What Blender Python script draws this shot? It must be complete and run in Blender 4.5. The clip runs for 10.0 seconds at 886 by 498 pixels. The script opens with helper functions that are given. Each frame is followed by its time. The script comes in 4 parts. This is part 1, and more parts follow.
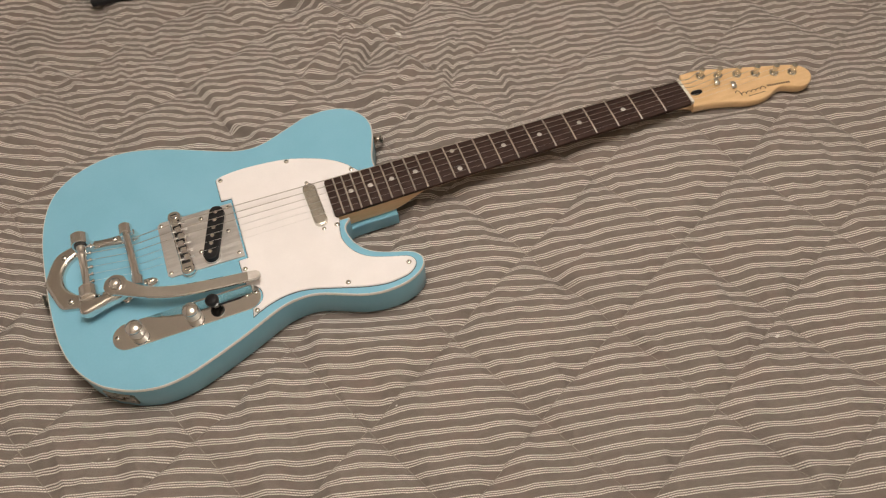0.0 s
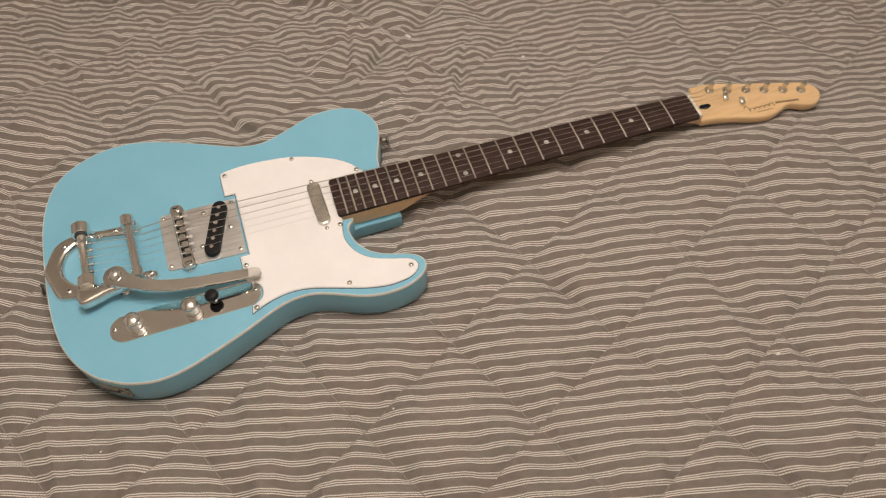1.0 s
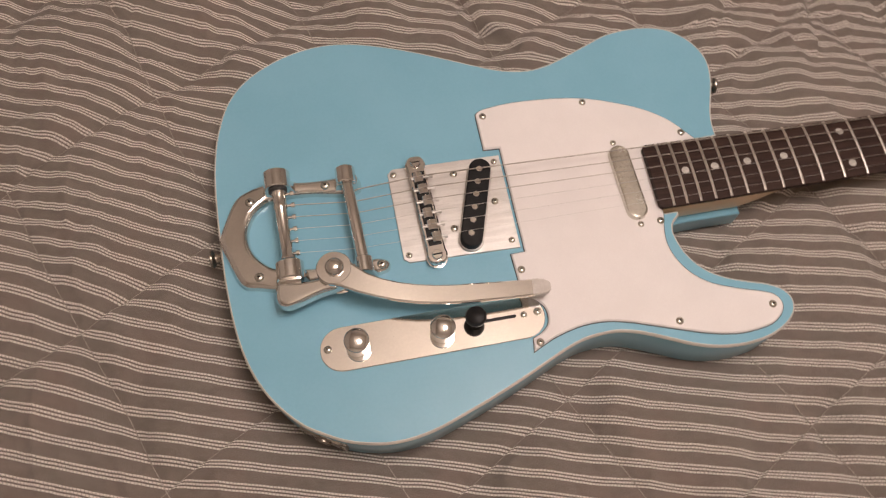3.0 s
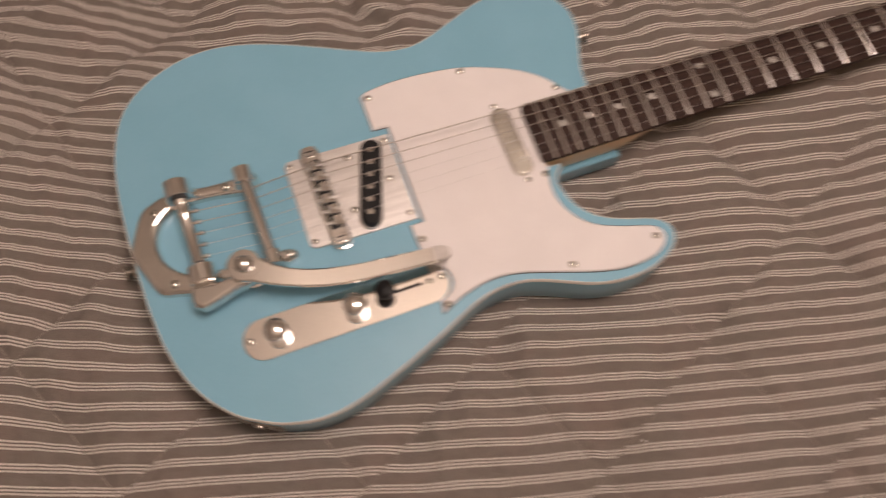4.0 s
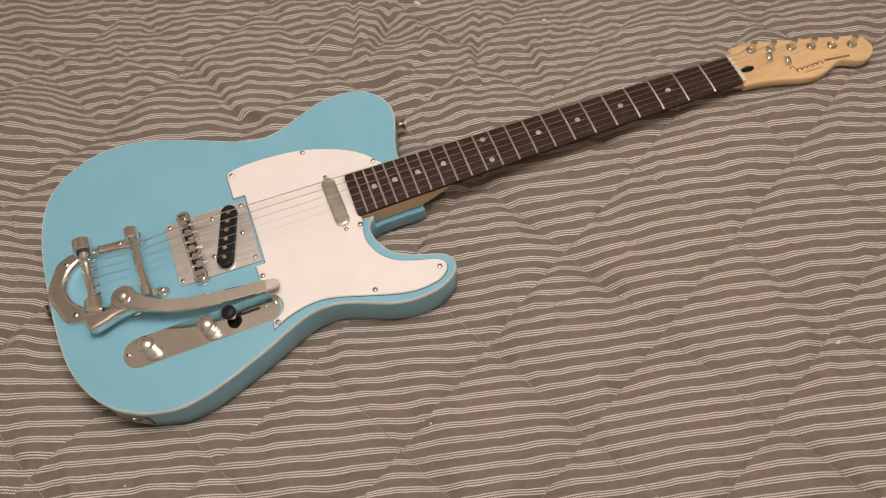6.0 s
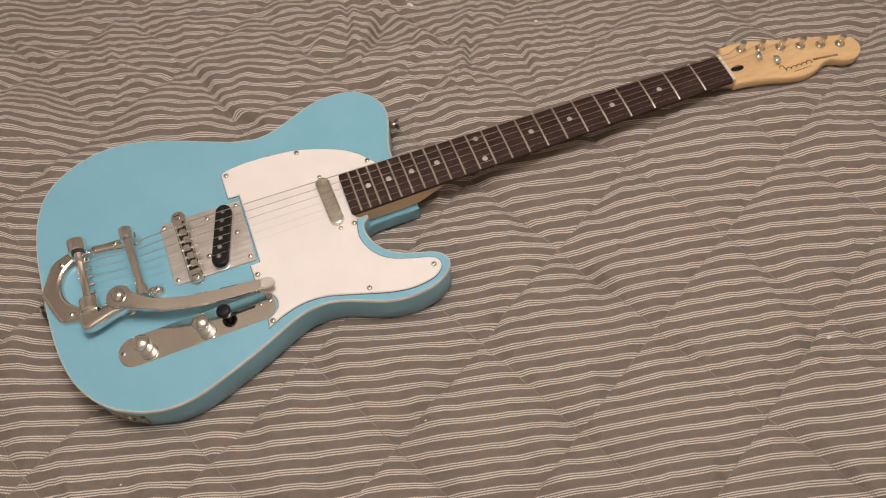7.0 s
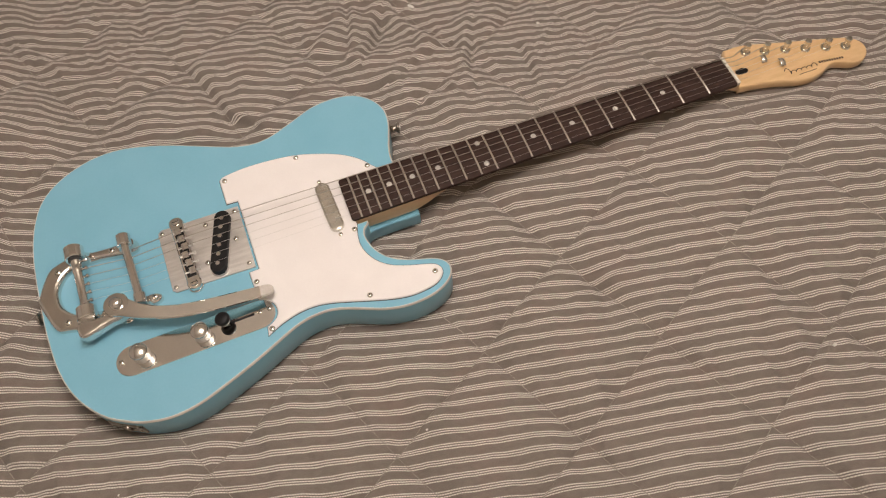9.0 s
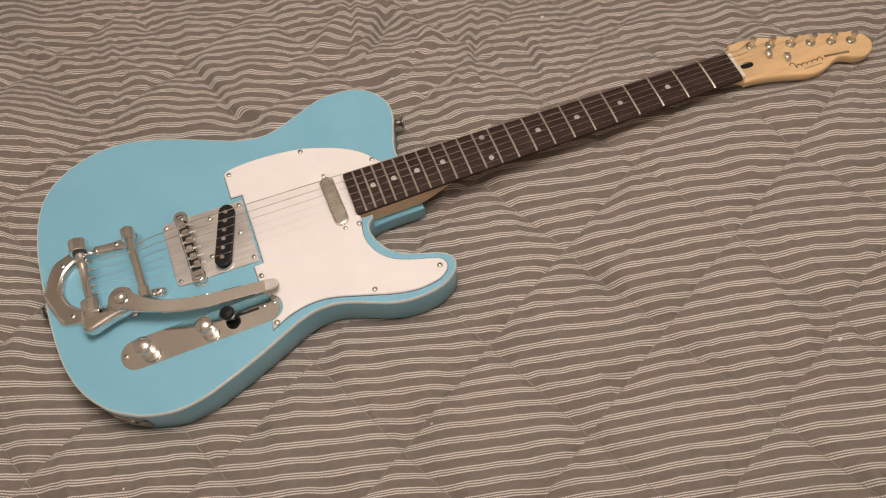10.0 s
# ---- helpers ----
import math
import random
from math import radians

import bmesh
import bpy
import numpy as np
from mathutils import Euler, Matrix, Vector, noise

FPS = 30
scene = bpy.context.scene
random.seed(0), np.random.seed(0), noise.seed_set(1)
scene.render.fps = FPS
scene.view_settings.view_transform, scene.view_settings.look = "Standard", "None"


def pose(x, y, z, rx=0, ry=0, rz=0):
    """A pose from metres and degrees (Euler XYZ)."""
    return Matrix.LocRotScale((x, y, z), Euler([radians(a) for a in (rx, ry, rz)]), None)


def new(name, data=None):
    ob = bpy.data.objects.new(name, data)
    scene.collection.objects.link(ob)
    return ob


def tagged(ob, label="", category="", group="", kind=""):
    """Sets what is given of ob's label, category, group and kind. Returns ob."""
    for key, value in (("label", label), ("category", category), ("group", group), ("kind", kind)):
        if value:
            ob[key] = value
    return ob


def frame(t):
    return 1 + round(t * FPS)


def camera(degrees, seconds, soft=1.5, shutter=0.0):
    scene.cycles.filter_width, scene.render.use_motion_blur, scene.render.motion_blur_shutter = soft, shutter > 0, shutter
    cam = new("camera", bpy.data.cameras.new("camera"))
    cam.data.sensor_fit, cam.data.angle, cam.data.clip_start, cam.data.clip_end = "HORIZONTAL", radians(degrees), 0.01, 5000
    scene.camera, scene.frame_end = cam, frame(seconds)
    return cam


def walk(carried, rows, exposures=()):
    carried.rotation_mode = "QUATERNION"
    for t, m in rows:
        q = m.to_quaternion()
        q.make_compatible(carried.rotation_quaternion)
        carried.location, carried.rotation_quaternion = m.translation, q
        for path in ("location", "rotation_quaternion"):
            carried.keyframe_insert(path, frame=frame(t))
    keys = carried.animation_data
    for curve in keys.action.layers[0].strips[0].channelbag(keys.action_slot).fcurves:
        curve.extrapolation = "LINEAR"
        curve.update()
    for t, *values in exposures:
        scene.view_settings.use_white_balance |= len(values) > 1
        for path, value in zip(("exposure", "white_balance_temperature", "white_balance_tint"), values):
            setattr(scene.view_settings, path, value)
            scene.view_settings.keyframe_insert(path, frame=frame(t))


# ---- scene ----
BED = 0.56  # height of the bed's top over the floor
cam = camera(58.9, 10.0, soft=1.2, shutter=0.4)
# seconds, eye over the bed's top, yaw, pitch, roll
PATH = [
    (0.0, 0.1437, -0.5832, 0.8158, -15.79, -57.60, -4.11),
    (0.5, 0.1383, -0.5813, 0.8138, -15.70, -57.67, -3.87),
    (1.0, 0.1370, -0.5793, 0.8116, -16.31, -57.25, -1.41),
    (1.5, 0.0795, -0.5547, 0.7665, -14.48, -54.42, -1.01),
    (2.0, 0.0210, -0.4469, 0.6700, -5.85, -55.56, -3.05),
    (2.5, -0.0041, -0.3565, 0.6190, -4.29, -60.61, -0.83),
    (2.7, -0.0251, -0.3009, 0.6028, -6.26, -63.75, 0.15),
    (3.8, -0.0766, -0.2339, 0.5984, -26.11, -70.14, 7.69),
    (4.0, -0.0140, -0.2730, 0.6378, -21.90, -69.90, 3.10),
    (4.5, 0.1333, -0.3949, 0.7049, -18.87, -66.96, -0.59),
    (5.0, 0.1690, -0.4356, 0.7411, -14.81, -64.47, -4.77),
    (5.2, 0.1614, -0.4468, 0.7753, -13.26, -63.81, -6.45),
    (6.5, 0.1404, -0.4874, 0.7935, -15.96, -61.77, -4.92),
    (7.0, 0.1385, -0.4888, 0.7929, -16.03, -61.71, -4.92),
    (7.5, 0.1363, -0.4845, 0.7918, -16.21, -61.91, -4.73),
    (8.0, 0.1396, -0.4826, 0.7895, -16.17, -61.84, -4.81),
    (8.5, 0.1414, -0.4760, 0.7887, -16.21, -62.01, -4.79),
    (9.0, 0.1421, -0.4748, 0.7893, -15.98, -61.98, -5.03),
    (9.5, 0.1392, -0.4751, 0.7869, -15.89, -62.13, -5.08),
    (10.0, 0.1372, -0.4748, 0.7872, -15.84, -62.23, -5.10),
]
# the phone dims and warms its picture while it is close to the guitar
EXPOSURES = [
    (0.0, 0.07, 6400, 6),
    (1.0, 0.09, 6400, 6),
    (1.5, 0.13, 6400, 6),
    (2.0, 0.05, 6400, 6),
    (2.5, -0.10, 6500, 10),
    (2.7, -0.14, 6550, 13),
    (3.8, -0.35, 7050, 22),
    (4.0, -0.35, 7050, 22),
    (4.5, -0.13, 6950, 21),
    (5.0, 0.01, 6650, 13),
    (6.5, 0.03, 6450, 9),
    (10.0, 0.03, 6450, 9),
]
walk(cam, [(t, pose(0, 0, BED) @ pose(x, y, z, 0, 0, yaw) @ pose(0, 0, 0, 90 + pitch) @ pose(0, 0, 0, 0, 0, roll)) for t, x, y, z, yaw, pitch, roll in PATH], EXPOSURES)

# ---- world and lamps ----
world = bpy.data.worlds.new("world")
scene.world = world
world.use_nodes = True
world.node_tree.nodes["Background"].inputs[0].default_value = (0.9, 0.95, 1.0, 1)
world.node_tree.nodes["Background"].inputs[1].default_value = 0.02
scene.view_settings.exposure = 0.0
ROOM = 2.45  # ceiling height
LAMP = (0.30, -0.12, 2.00)  # the opal globe, hung below the ceiling, is the room's light
GLOBE = 0.27  # its radius
# ---- materials ----
class Nodes:
    """A short hand for node materials."""

    def __init__(self, name, rough=0.5, metal=0.0, spec=0.5, coat=0.0):
        self.mat = bpy.data.materials.new(name)
        self.mat.use_nodes = True
        self.tree = self.mat.node_tree
        self.bsdf = self.tree.nodes["Principled BSDF"]
        self.put(self.bsdf.inputs["Roughness"], rough)
        self.put(self.bsdf.inputs["Metallic"], metal)
        self.put(self.bsdf.inputs["Specular IOR Level"], spec)
        self.put(self.bsdf.inputs["Coat Weight"], coat)
        self.put(self.bsdf.inputs["Coat Roughness"], 0.06)

    def put(self, socket, value):
        if isinstance(value, bpy.types.NodeSocket):
            self.tree.links.new(value, socket)
        elif isinstance(value, (tuple, list)) and len(value) == 3 and socket.type == "RGBA":
            socket.default_value = (*value, 1)
        else:
            socket.default_value = value

    def node(self, kind, **sockets):
        n = self.tree.nodes.new(kind)
        for key, value in sockets.items():
            self.put(n.inputs[key], value)
        return n

    def math(self, op, a, b=0.0, c=0.0):
        n = self.tree.nodes.new("ShaderNodeMath")
        n.operation = op
        for socket, value in zip(n.inputs, (a, b, c)):
            self.put(socket, value)
        return n.outputs[0]

    def step(self, x, lo, hi):
        n = self.tree.nodes.new("ShaderNodeMapRange")
        n.interpolation_type = "SMOOTHSTEP"
        for key, value in (("Value", x), ("From Min", lo), ("From Max", hi)):
            self.put(n.inputs[key], value)
        return n.outputs[0]

    def band(self, x, lo, hi, soft):
        return self.math("MULTIPLY", self.step(x, lo - soft, lo + soft), self.math("SUBTRACT", 1.0, self.step(x, hi - soft, hi + soft)))

    def mix(self, fac, a, b):
        n = self.tree.nodes.new("ShaderNodeMix")
        n.data_type = "RGBA"
        self.put(n.inputs[0], fac)
        self.put(n.inputs[6], a)
        self.put(n.inputs[7], b)
        return n.outputs[2]

    def place(self, scale=(1, 1, 1)):
        n = self.node("ShaderNodeMapping", Vector=self.node("ShaderNodeTexCoord").outputs["Object"])
        n.inputs["Scale"].default_value = scale
        return n.outputs[0]

    def noise(self, vector, scale, detail=4.0, rough=0.55):
        n = self.node("ShaderNodeTexNoise", Vector=vector, Scale=scale, Detail=detail, Roughness=rough)
        return n.outputs["Fac"]

    def bump(self, height, depth, strength=1.0):
        n = self.node("ShaderNodeBump", Strength=strength, Distance=depth, Height=height)
        self.tree.links.new(n.outputs[0], self.bsdf.inputs["Normal"])

    def colour(self, value):
        self.put(self.bsdf.inputs["Base Color"], value)
        return self.mat


def varied(name, dark, light, rough, scale=60.0, stretch=(1, 1, 1), metal=0.0, spec=0.5, coat=0.0, fine=900.0, depth=0.0, rough_swing=0.08):
    """A surface with two scales of variation, in colour, gloss and relief."""
    n = Nodes(name, rough, metal, spec, coat)
    where = n.place(stretch)
    wide, close = n.noise(where, scale), n.noise(where, fine, 3.0)
    both = n.math("ADD", n.math("MULTIPLY", wide, 0.65), n.math("MULTIPLY", close, 0.35))
    fac = n.step(both, 0.34, 0.66)
    n.put(n.bsdf.inputs["Roughness"], n.math("MULTIPLY_ADD", both, rough_swing * 2, rough - rough_swing))
    if depth:
        n.bump(close, depth, 0.6)
    return n.colour(n.mix(fac, dark, light))


PERIOD = 0.0149  # from stripe to stripe of the bedspread
ROW = 0.0024  # from row to row of stitches in a stripe


def cloth_material():
    n = Nodes("striped_quilt", 0.92, 0.0, 0.12)
    n.put(n.bsdf.inputs["Sheen Weight"], 0.18)
    n.put(n.bsdf.inputs["Sheen Roughness"], 0.5)
    uv = n.tree.nodes.new("ShaderNodeUVMap")
    uv.uv_map = "cloth"
    split = n.node("ShaderNodeSeparateXYZ", Vector=uv.outputs[0])
    along, across = split.outputs[0], split.outputs[1]
    wob = n.noise(n.node("ShaderNodeMapping", Vector=uv.outputs[0]).outputs[0], 60.0, 2.0)
    across = n.math("ADD", across, n.math("MULTIPLY", n.math("SUBTRACT", wob, 0.5), 0.0009))
    rows = n.math("DIVIDE", n.math("MULTIPLY", n.math("FRACT", n.math("DIVIDE", across, PERIOD)), PERIOD), ROW)
    which, inside = n.math("FLOOR", rows), n.math("FRACT", rows)
    in_stripe = n.math("LESS_THAN", rows, 3.0)
    thread = n.band(inside, 0.20, 0.74, 0.10)
    dash = n.math("FRACT", n.math("ADD", n.math("DIVIDE", along, 0.0026), n.math("MULTIPLY", which, 0.5)))
    stitch = n.math("MULTIPLY", n.math("MULTIPLY", thread, n.math("MULTIPLY_ADD", n.band(dash, 0.10, 0.90, 0.10), 0.66, 0.34)), in_stripe)
    weave = n.node("ShaderNodeTexNoise", Vector=uv.outputs[0], Scale=1500.0, Detail=2.0).outputs["Fac"]
    wide = n.node("ShaderNodeTexNoise", Vector=uv.outputs[0], Scale=7.0, Detail=4.0).outputs["Fac"]
    ground = n.mix(n.step(weave, 0.3, 0.7), (0.160, 0.136, 0.118), (0.250, 0.212, 0.185))
    slub = n.noise(n.node("ShaderNodeMapping", Vector=uv.outputs[0], Scale=(0.5, 1.0, 1.0)).outputs[0], 170.0, 3.0)
    ground = n.mix(n.math("MULTIPLY", n.step(slub, 0.4, 0.68), 0.45), ground, (0.142, 0.118, 0.100))
    ground = n.mix(n.math("MULTIPLY", n.step(wide, 0.35, 0.7), 0.35), ground, (0.205, 0.168, 0.143))
    tone = n.noise(uv.outputs[0], 19.0, 3.0)
    ground = n.mix(n.math("MULTIPLY", n.step(tone, 0.46, 0.70), 0.30), ground, (0.235, 0.168, 0.142))
    ground = n.mix(n.math("MULTIPLY", n.step(tone, 0.54, 0.30), 0.25), ground, (0.188, 0.172, 0.140))
    light = n.mix(n.step(weave, 0.3, 0.7), (0.77, 0.71, 0.64), (0.90, 0.84, 0.77))
    base = n.mix(n.math("MULTIPLY", stitch, 0.97), ground, light)
    relief = n.math("ADD", n.math("MULTIPLY", stitch, 1.0), n.math("MULTIPLY", weave, 0.35))
    n.bump(relief, 0.0011, 0.9)
    return n.colour(base)


CLOTH = cloth_material()
THREAD = varied("quilting_thread", (0.24, 0.21, 0.182), (0.42, 0.375, 0.325), 0.85, 25.0)
PAINT = varied("sky_blue_lacquer", (0.205, 0.458, 0.590), (0.225, 0.482, 0.618), 0.32, 18.0, spec=0.22, coat=0.6, fine=400.0, rough_swing=0.03)
BINDING = varied("cream_binding", (0.60, 0.58, 0.53), (0.70, 0.68, 0.63), 0.35, 40.0)
GUARD = varied("white_plastic", (0.79, 0.755, 0.738), (0.83, 0.795, 0.778), 0.52, 25.0, spec=0.3, rough_swing=0.04)
PLY_AND_GROOVE_SHADE = varied("black_ply", (0.03, 0.03, 0.03), (0.06, 0.06, 0.06), 0.4)
CHROME = varied("chrome", (0.76, 0.74, 0.71), (0.84, 0.82, 0.79), 0.06, 30.0, metal=1.0, fine=600.0, rough_swing=0.02)
BRUSHED = varied("brushed_steel", (0.62, 0.60, 0.575), (0.76, 0.74, 0.715), 0.42, 30.0, stretch=(1, 9, 1), metal=1.0, fine=500.0, depth=0.00004)
NICKEL = varied("nickel_cover", (0.62, 0.60, 0.54), (0.78, 0.76, 0.69), 0.26, 40.0, metal=1.0, fine=400.0, depth=0.00005)
# chrome whose colour holds the brown reflection of the bed
DARK_CHROME = varied("tarnished_chrome", (0.26, 0.23, 0.20), (0.42, 0.38, 0.33), 0.28, 90.0, metal=1.0, fine=500.0)
BLACK = varied("black_plastic", (0.010, 0.010, 0.011), (0.020, 0.019, 0.019), 0.42, 60.0, spec=0.18)
STEEL = varied("string_steel", (0.46, 0.42, 0.38), (0.62, 0.58, 0.53), 0.38, 300.0, metal=1.0)
PLAIN = varied("plain_string_steel", (0.66, 0.64, 0.61), (0.80, 0.78, 0.75), 0.30, 300.0, metal=1.0)
FRETWIRE = varied("fret_wire", (0.80, 0.77, 0.72), (0.90, 0.88, 0.83), 0.34, 300.0, metal=1.0)
ROSEWOOD = varied("rosewood", (0.022, 0.012, 0.010), (0.060, 0.034, 0.027), 0.62, 30.0, spec=0.16, stretch=(1.2, 16, 16), fine=130.0, depth=0.00012)
MAPLE = varied("maple", (0.66, 0.44, 0.225), (0.75, 0.52, 0.285), 0.30, 22.0, stretch=(1.5, 9, 9), coat=0.5, fine=160.0, rough_swing=0.04)
KNURL = varied("knurled_chrome", (0.68, 0.66, 0.63), (0.80, 0.78, 0.75), 0.30, 60.0, stretch=(1, 1, 0.1), metal=1.0, fine=900.0, depth=0.00008)
PEARL = varied("pearl_dot", (0.44, 0.42, 0.38), (0.62, 0.60, 0.56), 0.2, 300.0)
TIP = varied("pale_plastic_tip", (0.50, 0.46, 0.42), (0.58, 0.54, 0.50), 0.3, 200.0)
BONE = varied("bone_nut", (0.66, 0.62, 0.54), (0.78, 0.74, 0.66), 0.4, 200.0)
INK = varied("dark_ink", (0.05, 0.035, 0.02), (0.09, 0.06, 0.035), 0.5, 300.0)
LINT = varied("lint", (0.70, 0.68, 0.63), (0.85, 0.83, 0.78), 0.95, 400.0, depth=0.0003)
GLASS = varied("dark_screen", (0.16, 0.16, 0.16), (0.20, 0.20, 0.20), 0.12, 8.0, coat=1.0, rough_swing=0.02)
WALLPAINT = varied("wall_paint", (0.54, 0.50, 0.45), (0.60, 0.56, 0.505), 0.85, 3.0, fine=300.0, depth=0.0004)
CEILPAINT = varied("ceiling_paint", (0.71, 0.645, 0.565), (0.77, 0.705, 0.62), 0.9, 3.0, fine=300.0, depth=0.0004)
CARPET = varied("carpet", (0.16, 0.13, 0.10), (0.24, 0.20, 0.16), 0.95, 6.0, fine=700.0, depth=0.002)
TICKING = varied("mattress_cloth", (0.55, 0.53, 0.48), (0.66, 0.63, 0.58), 0.9, 12.0, depth=0.0005)
OPAL = Nodes("opal_shade", 0.4)
OPAL.put(OPAL.bsdf.inputs["Emission Color"], (1.0, 0.885, 0.815))
OPAL.put(OPAL.bsdf.inputs["Emission Strength"], 18.3)
OPAL = OPAL.colour((0.8, 0.78, 0.72))

# ---- mesh helpers ----
from mathutils.geometry import tessellate_polygon


def part(name, bm, material, parent=None, label="", smooth=40.0):
    """Links a bmesh as one mesh object under a thing or a part."""
    bmesh.ops.recalc_face_normals(bm, faces=bm.faces[:])
    mesh = bpy.data.meshes.new(name)
    for f in bm.faces:
        f.smooth = True
    for e in bm.edges:
        if len(e.link_faces) == 2 and e.calc_face_angle(0) > radians(smooth):
            e.smooth = False
    bm.to_mesh(mesh)
    bm.free()
    for m in material if isinstance(material, (list, tuple)) else (material,):
        mesh.materials.append(m)
    ob = new(name, mesh)
    ob.parent = parent
    return tagged(ob, label)


def again(ob, parent, at, turn=(0, 0, 0), label=""):
    """One more object on the same mesh."""
    twin = new(ob.name.split(".")[0], ob.data)
    twin.parent = parent
    twin.matrix_local = pose(*at, *turn)
    return tagged(twin, label)


def rounded(points, per=6):
    """A closed smooth line through points; a point given twice running is a corner."""
    pts = [Vector(p) for p in points]
    n, out = len(pts), []
    for i in range(n):
        a, b, c, d = pts[i - 1], pts[i], pts[(i + 1) % n], pts[(i + 2) % n]
        if (b - c).length < 1e-7:
            continue
        for k in range(per):
            t = k / per
            q = 0.5 * (2 * b + (c - a) * t + (2 * a - 5 * b + 4 * c - d) * t**2 + (3 * b - a - 3 * c + d) * t**3)
            if not out or (q - out[-1]).length > 2e-4:
                out.append(q)
    return out


def mm(pairs):
    return [(x / 1000, y / 1000) for x, y in pairs]


def inset(line, amount):
    """The closed line moved inwards by amount."""
    area = sum(a.x * b.y - b.x * a.y for a, b in zip(line, line[1:] + line[:1]))
    side, out = (1 if area > 0 else -1), []
    for i, p in enumerate(line):
        a, b = p - line[i - 1], line[(i + 1) % len(line)] - p
        na, nb = Vector((-a.y, a.x)).normalized(), Vector((-b.y, b.x)).normalized()
        m = (na + nb)
        m = m / max(m.length_squared, 0.6) * 2
        out.append(p + m * amount * side)
    return out


def slab(bm, line, profile, top=True, bottom=True):
    """Rings of the closed line at (inset, z) of the profile, bridged and capped."""
    rings = [[bm.verts.new((q.x, q.y, z)) for q in inset(line, d)] for d, z in profile]
    n = len(line)
    for a, b in zip(rings, rings[1:]):
        for i in range(n):
            bm.faces.new((a[i], a[(i + 1) % n], b[(i + 1) % n], b[i]))
    for ring, wanted in ((rings[0], bottom), (rings[-1], top)):
        if wanted:
            for tri in tessellate_polygon([[v.co.copy() for v in ring]]):
                if len(set(tri)) == 3:
                    bm.faces.new([ring[k] for k in tri])
            for a, b in zip(ring, ring[1:] + ring[:1]):
                edge = bm.edges.get((a, b))
                if edge:
                    edge.smooth = False
    return rings


def lathe(bm, profile, n=28, m=Matrix.Identity(4)):
    """A profile of (radius, z), turned about z."""
    rings = []
    for r, z in profile:
        if r < 1e-6:
            rings.append([bm.verts.new(m @ Vector((0, 0, z)))])
        else:
            rings.append([bm.verts.new(m @ Vector((r * math.cos(a), r * math.sin(a), z))) for a in np.linspace(0, 2 * math.pi, n, endpoint=False)])
    for a, b in zip(rings, rings[1:]):
        for i in range(n):
            j = (i + 1) % n
            f = [a[i % len(a)], a[j % len(a)], b[j % len(b)], b[i % len(b)]]
            f = list(dict.fromkeys(f))
            if len(f) > 2:
                bm.faces.new(f)
    for ring in (rings[0], rings[-1]):
        if len(ring) > 1:
            bm.faces.new(ring)


def tube(bm, points, radius, n=8):
    """A tube along a line of points; radius may be a list."""
    pts = [Vector(p) for p in points]
    radii = radius if isinstance(radius, (list, tuple)) else [radius] * len(pts)
    rings, up = [], Vector((0, 0, 1))
    for i, p in enumerate(pts):
        way = (pts[min(i + 1, len(pts) - 1)] - pts[max(i - 1, 0)]).normalized()
        side = way.cross(up)
        side = side.normalized() if side.length > 1e-3 else Vector((1, 0, 0))
        over = side.cross(way).normalized()
        rings.append([bm.verts.new(p + radii[i] * (math.cos(a) * side + math.sin(a) * over)) for a in np.linspace(0, 2 * math.pi, n, endpoint=False)])
    for a, b in zip(rings, rings[1:]):
        for i in range(n):
            bm.faces.new((a[i], a[(i + 1) % n], b[(i + 1) % n], b[i]))
    bm.faces.new(rings[0])
    bm.faces.new(rings[-1])


def block(bm, x0, x1, y0, y1, z0, z1, r=0.0, m=Matrix.Identity(4)):
    """A box with bevelled edges."""
    made = bmesh.ops.create_cube(bm, size=1.0)["verts"]
    for v in made:
        v.co = Vector(((x0 + x1) / 2 + v.co.x * (x1 - x0), (y0 + y1) / 2 + v.co.y * (y1 - y0), (z0 + z1) / 2 + v.co.z * (z1 - z0)))
    edges = list({e for v in made for e in v.link_edges})
    if r:
        got = bmesh.ops.bevel(bm, geom=edges, offset=r, segments=2, profile=0.6, affect="EDGES")
        made = list({v for f in got["faces"] for v in f.verts} | {v for v in made if v.is_valid})
    for v in made:
        v.co = m @ v.co


def stadium(ax, ay, bx, by, r, n=10):
    """A closed line round the way from a to b."""
    a, b = Vector((ax, ay)), Vector((bx, by))
    turn = math.atan2(b.y - a.y, b.x - a.x)
    out = []
    for centre, start in ((b, turn - math.pi / 2), (a, turn + math.pi / 2)):
        out += [centre + r * Vector((math.cos(start + math.pi * k / n), math.sin(start + math.pi * k / n))) for k in range(n + 1)]
    return out


def thing(name, label, category, at=(0, 0, 0), group=""):
    ob = new(name)
    ob.matrix_world = pose(*at)
    return tagged(ob, label, category, group)

# ---- the room ----
SLANT = radians(-14.5)  # the stripes run at this angle to the guitar's strings
EX, EY = Vector((math.cos(SLANT), math.sin(SLANT))), Vector((-math.sin(SLANT), math.cos(SLANT)))


def laid(s, v, z=0.0):
    """A place from the bed's own directions: s along the stripes, v across them."""
    return Vector((s * EX.x + v * EY.x, s * EX.y + v * EY.y, z))


def room_piece(name, s0, s1, v0, v1, z0, z1, material, label):
    bm = bmesh.new()
    block(bm, s0, s1, v0, v1, z0, z1, 0.0, Matrix.Rotation(SLANT, 4, "Z"))
    return tagged(part(name, bm, material), label, name.split("_")[0], kind="structure")


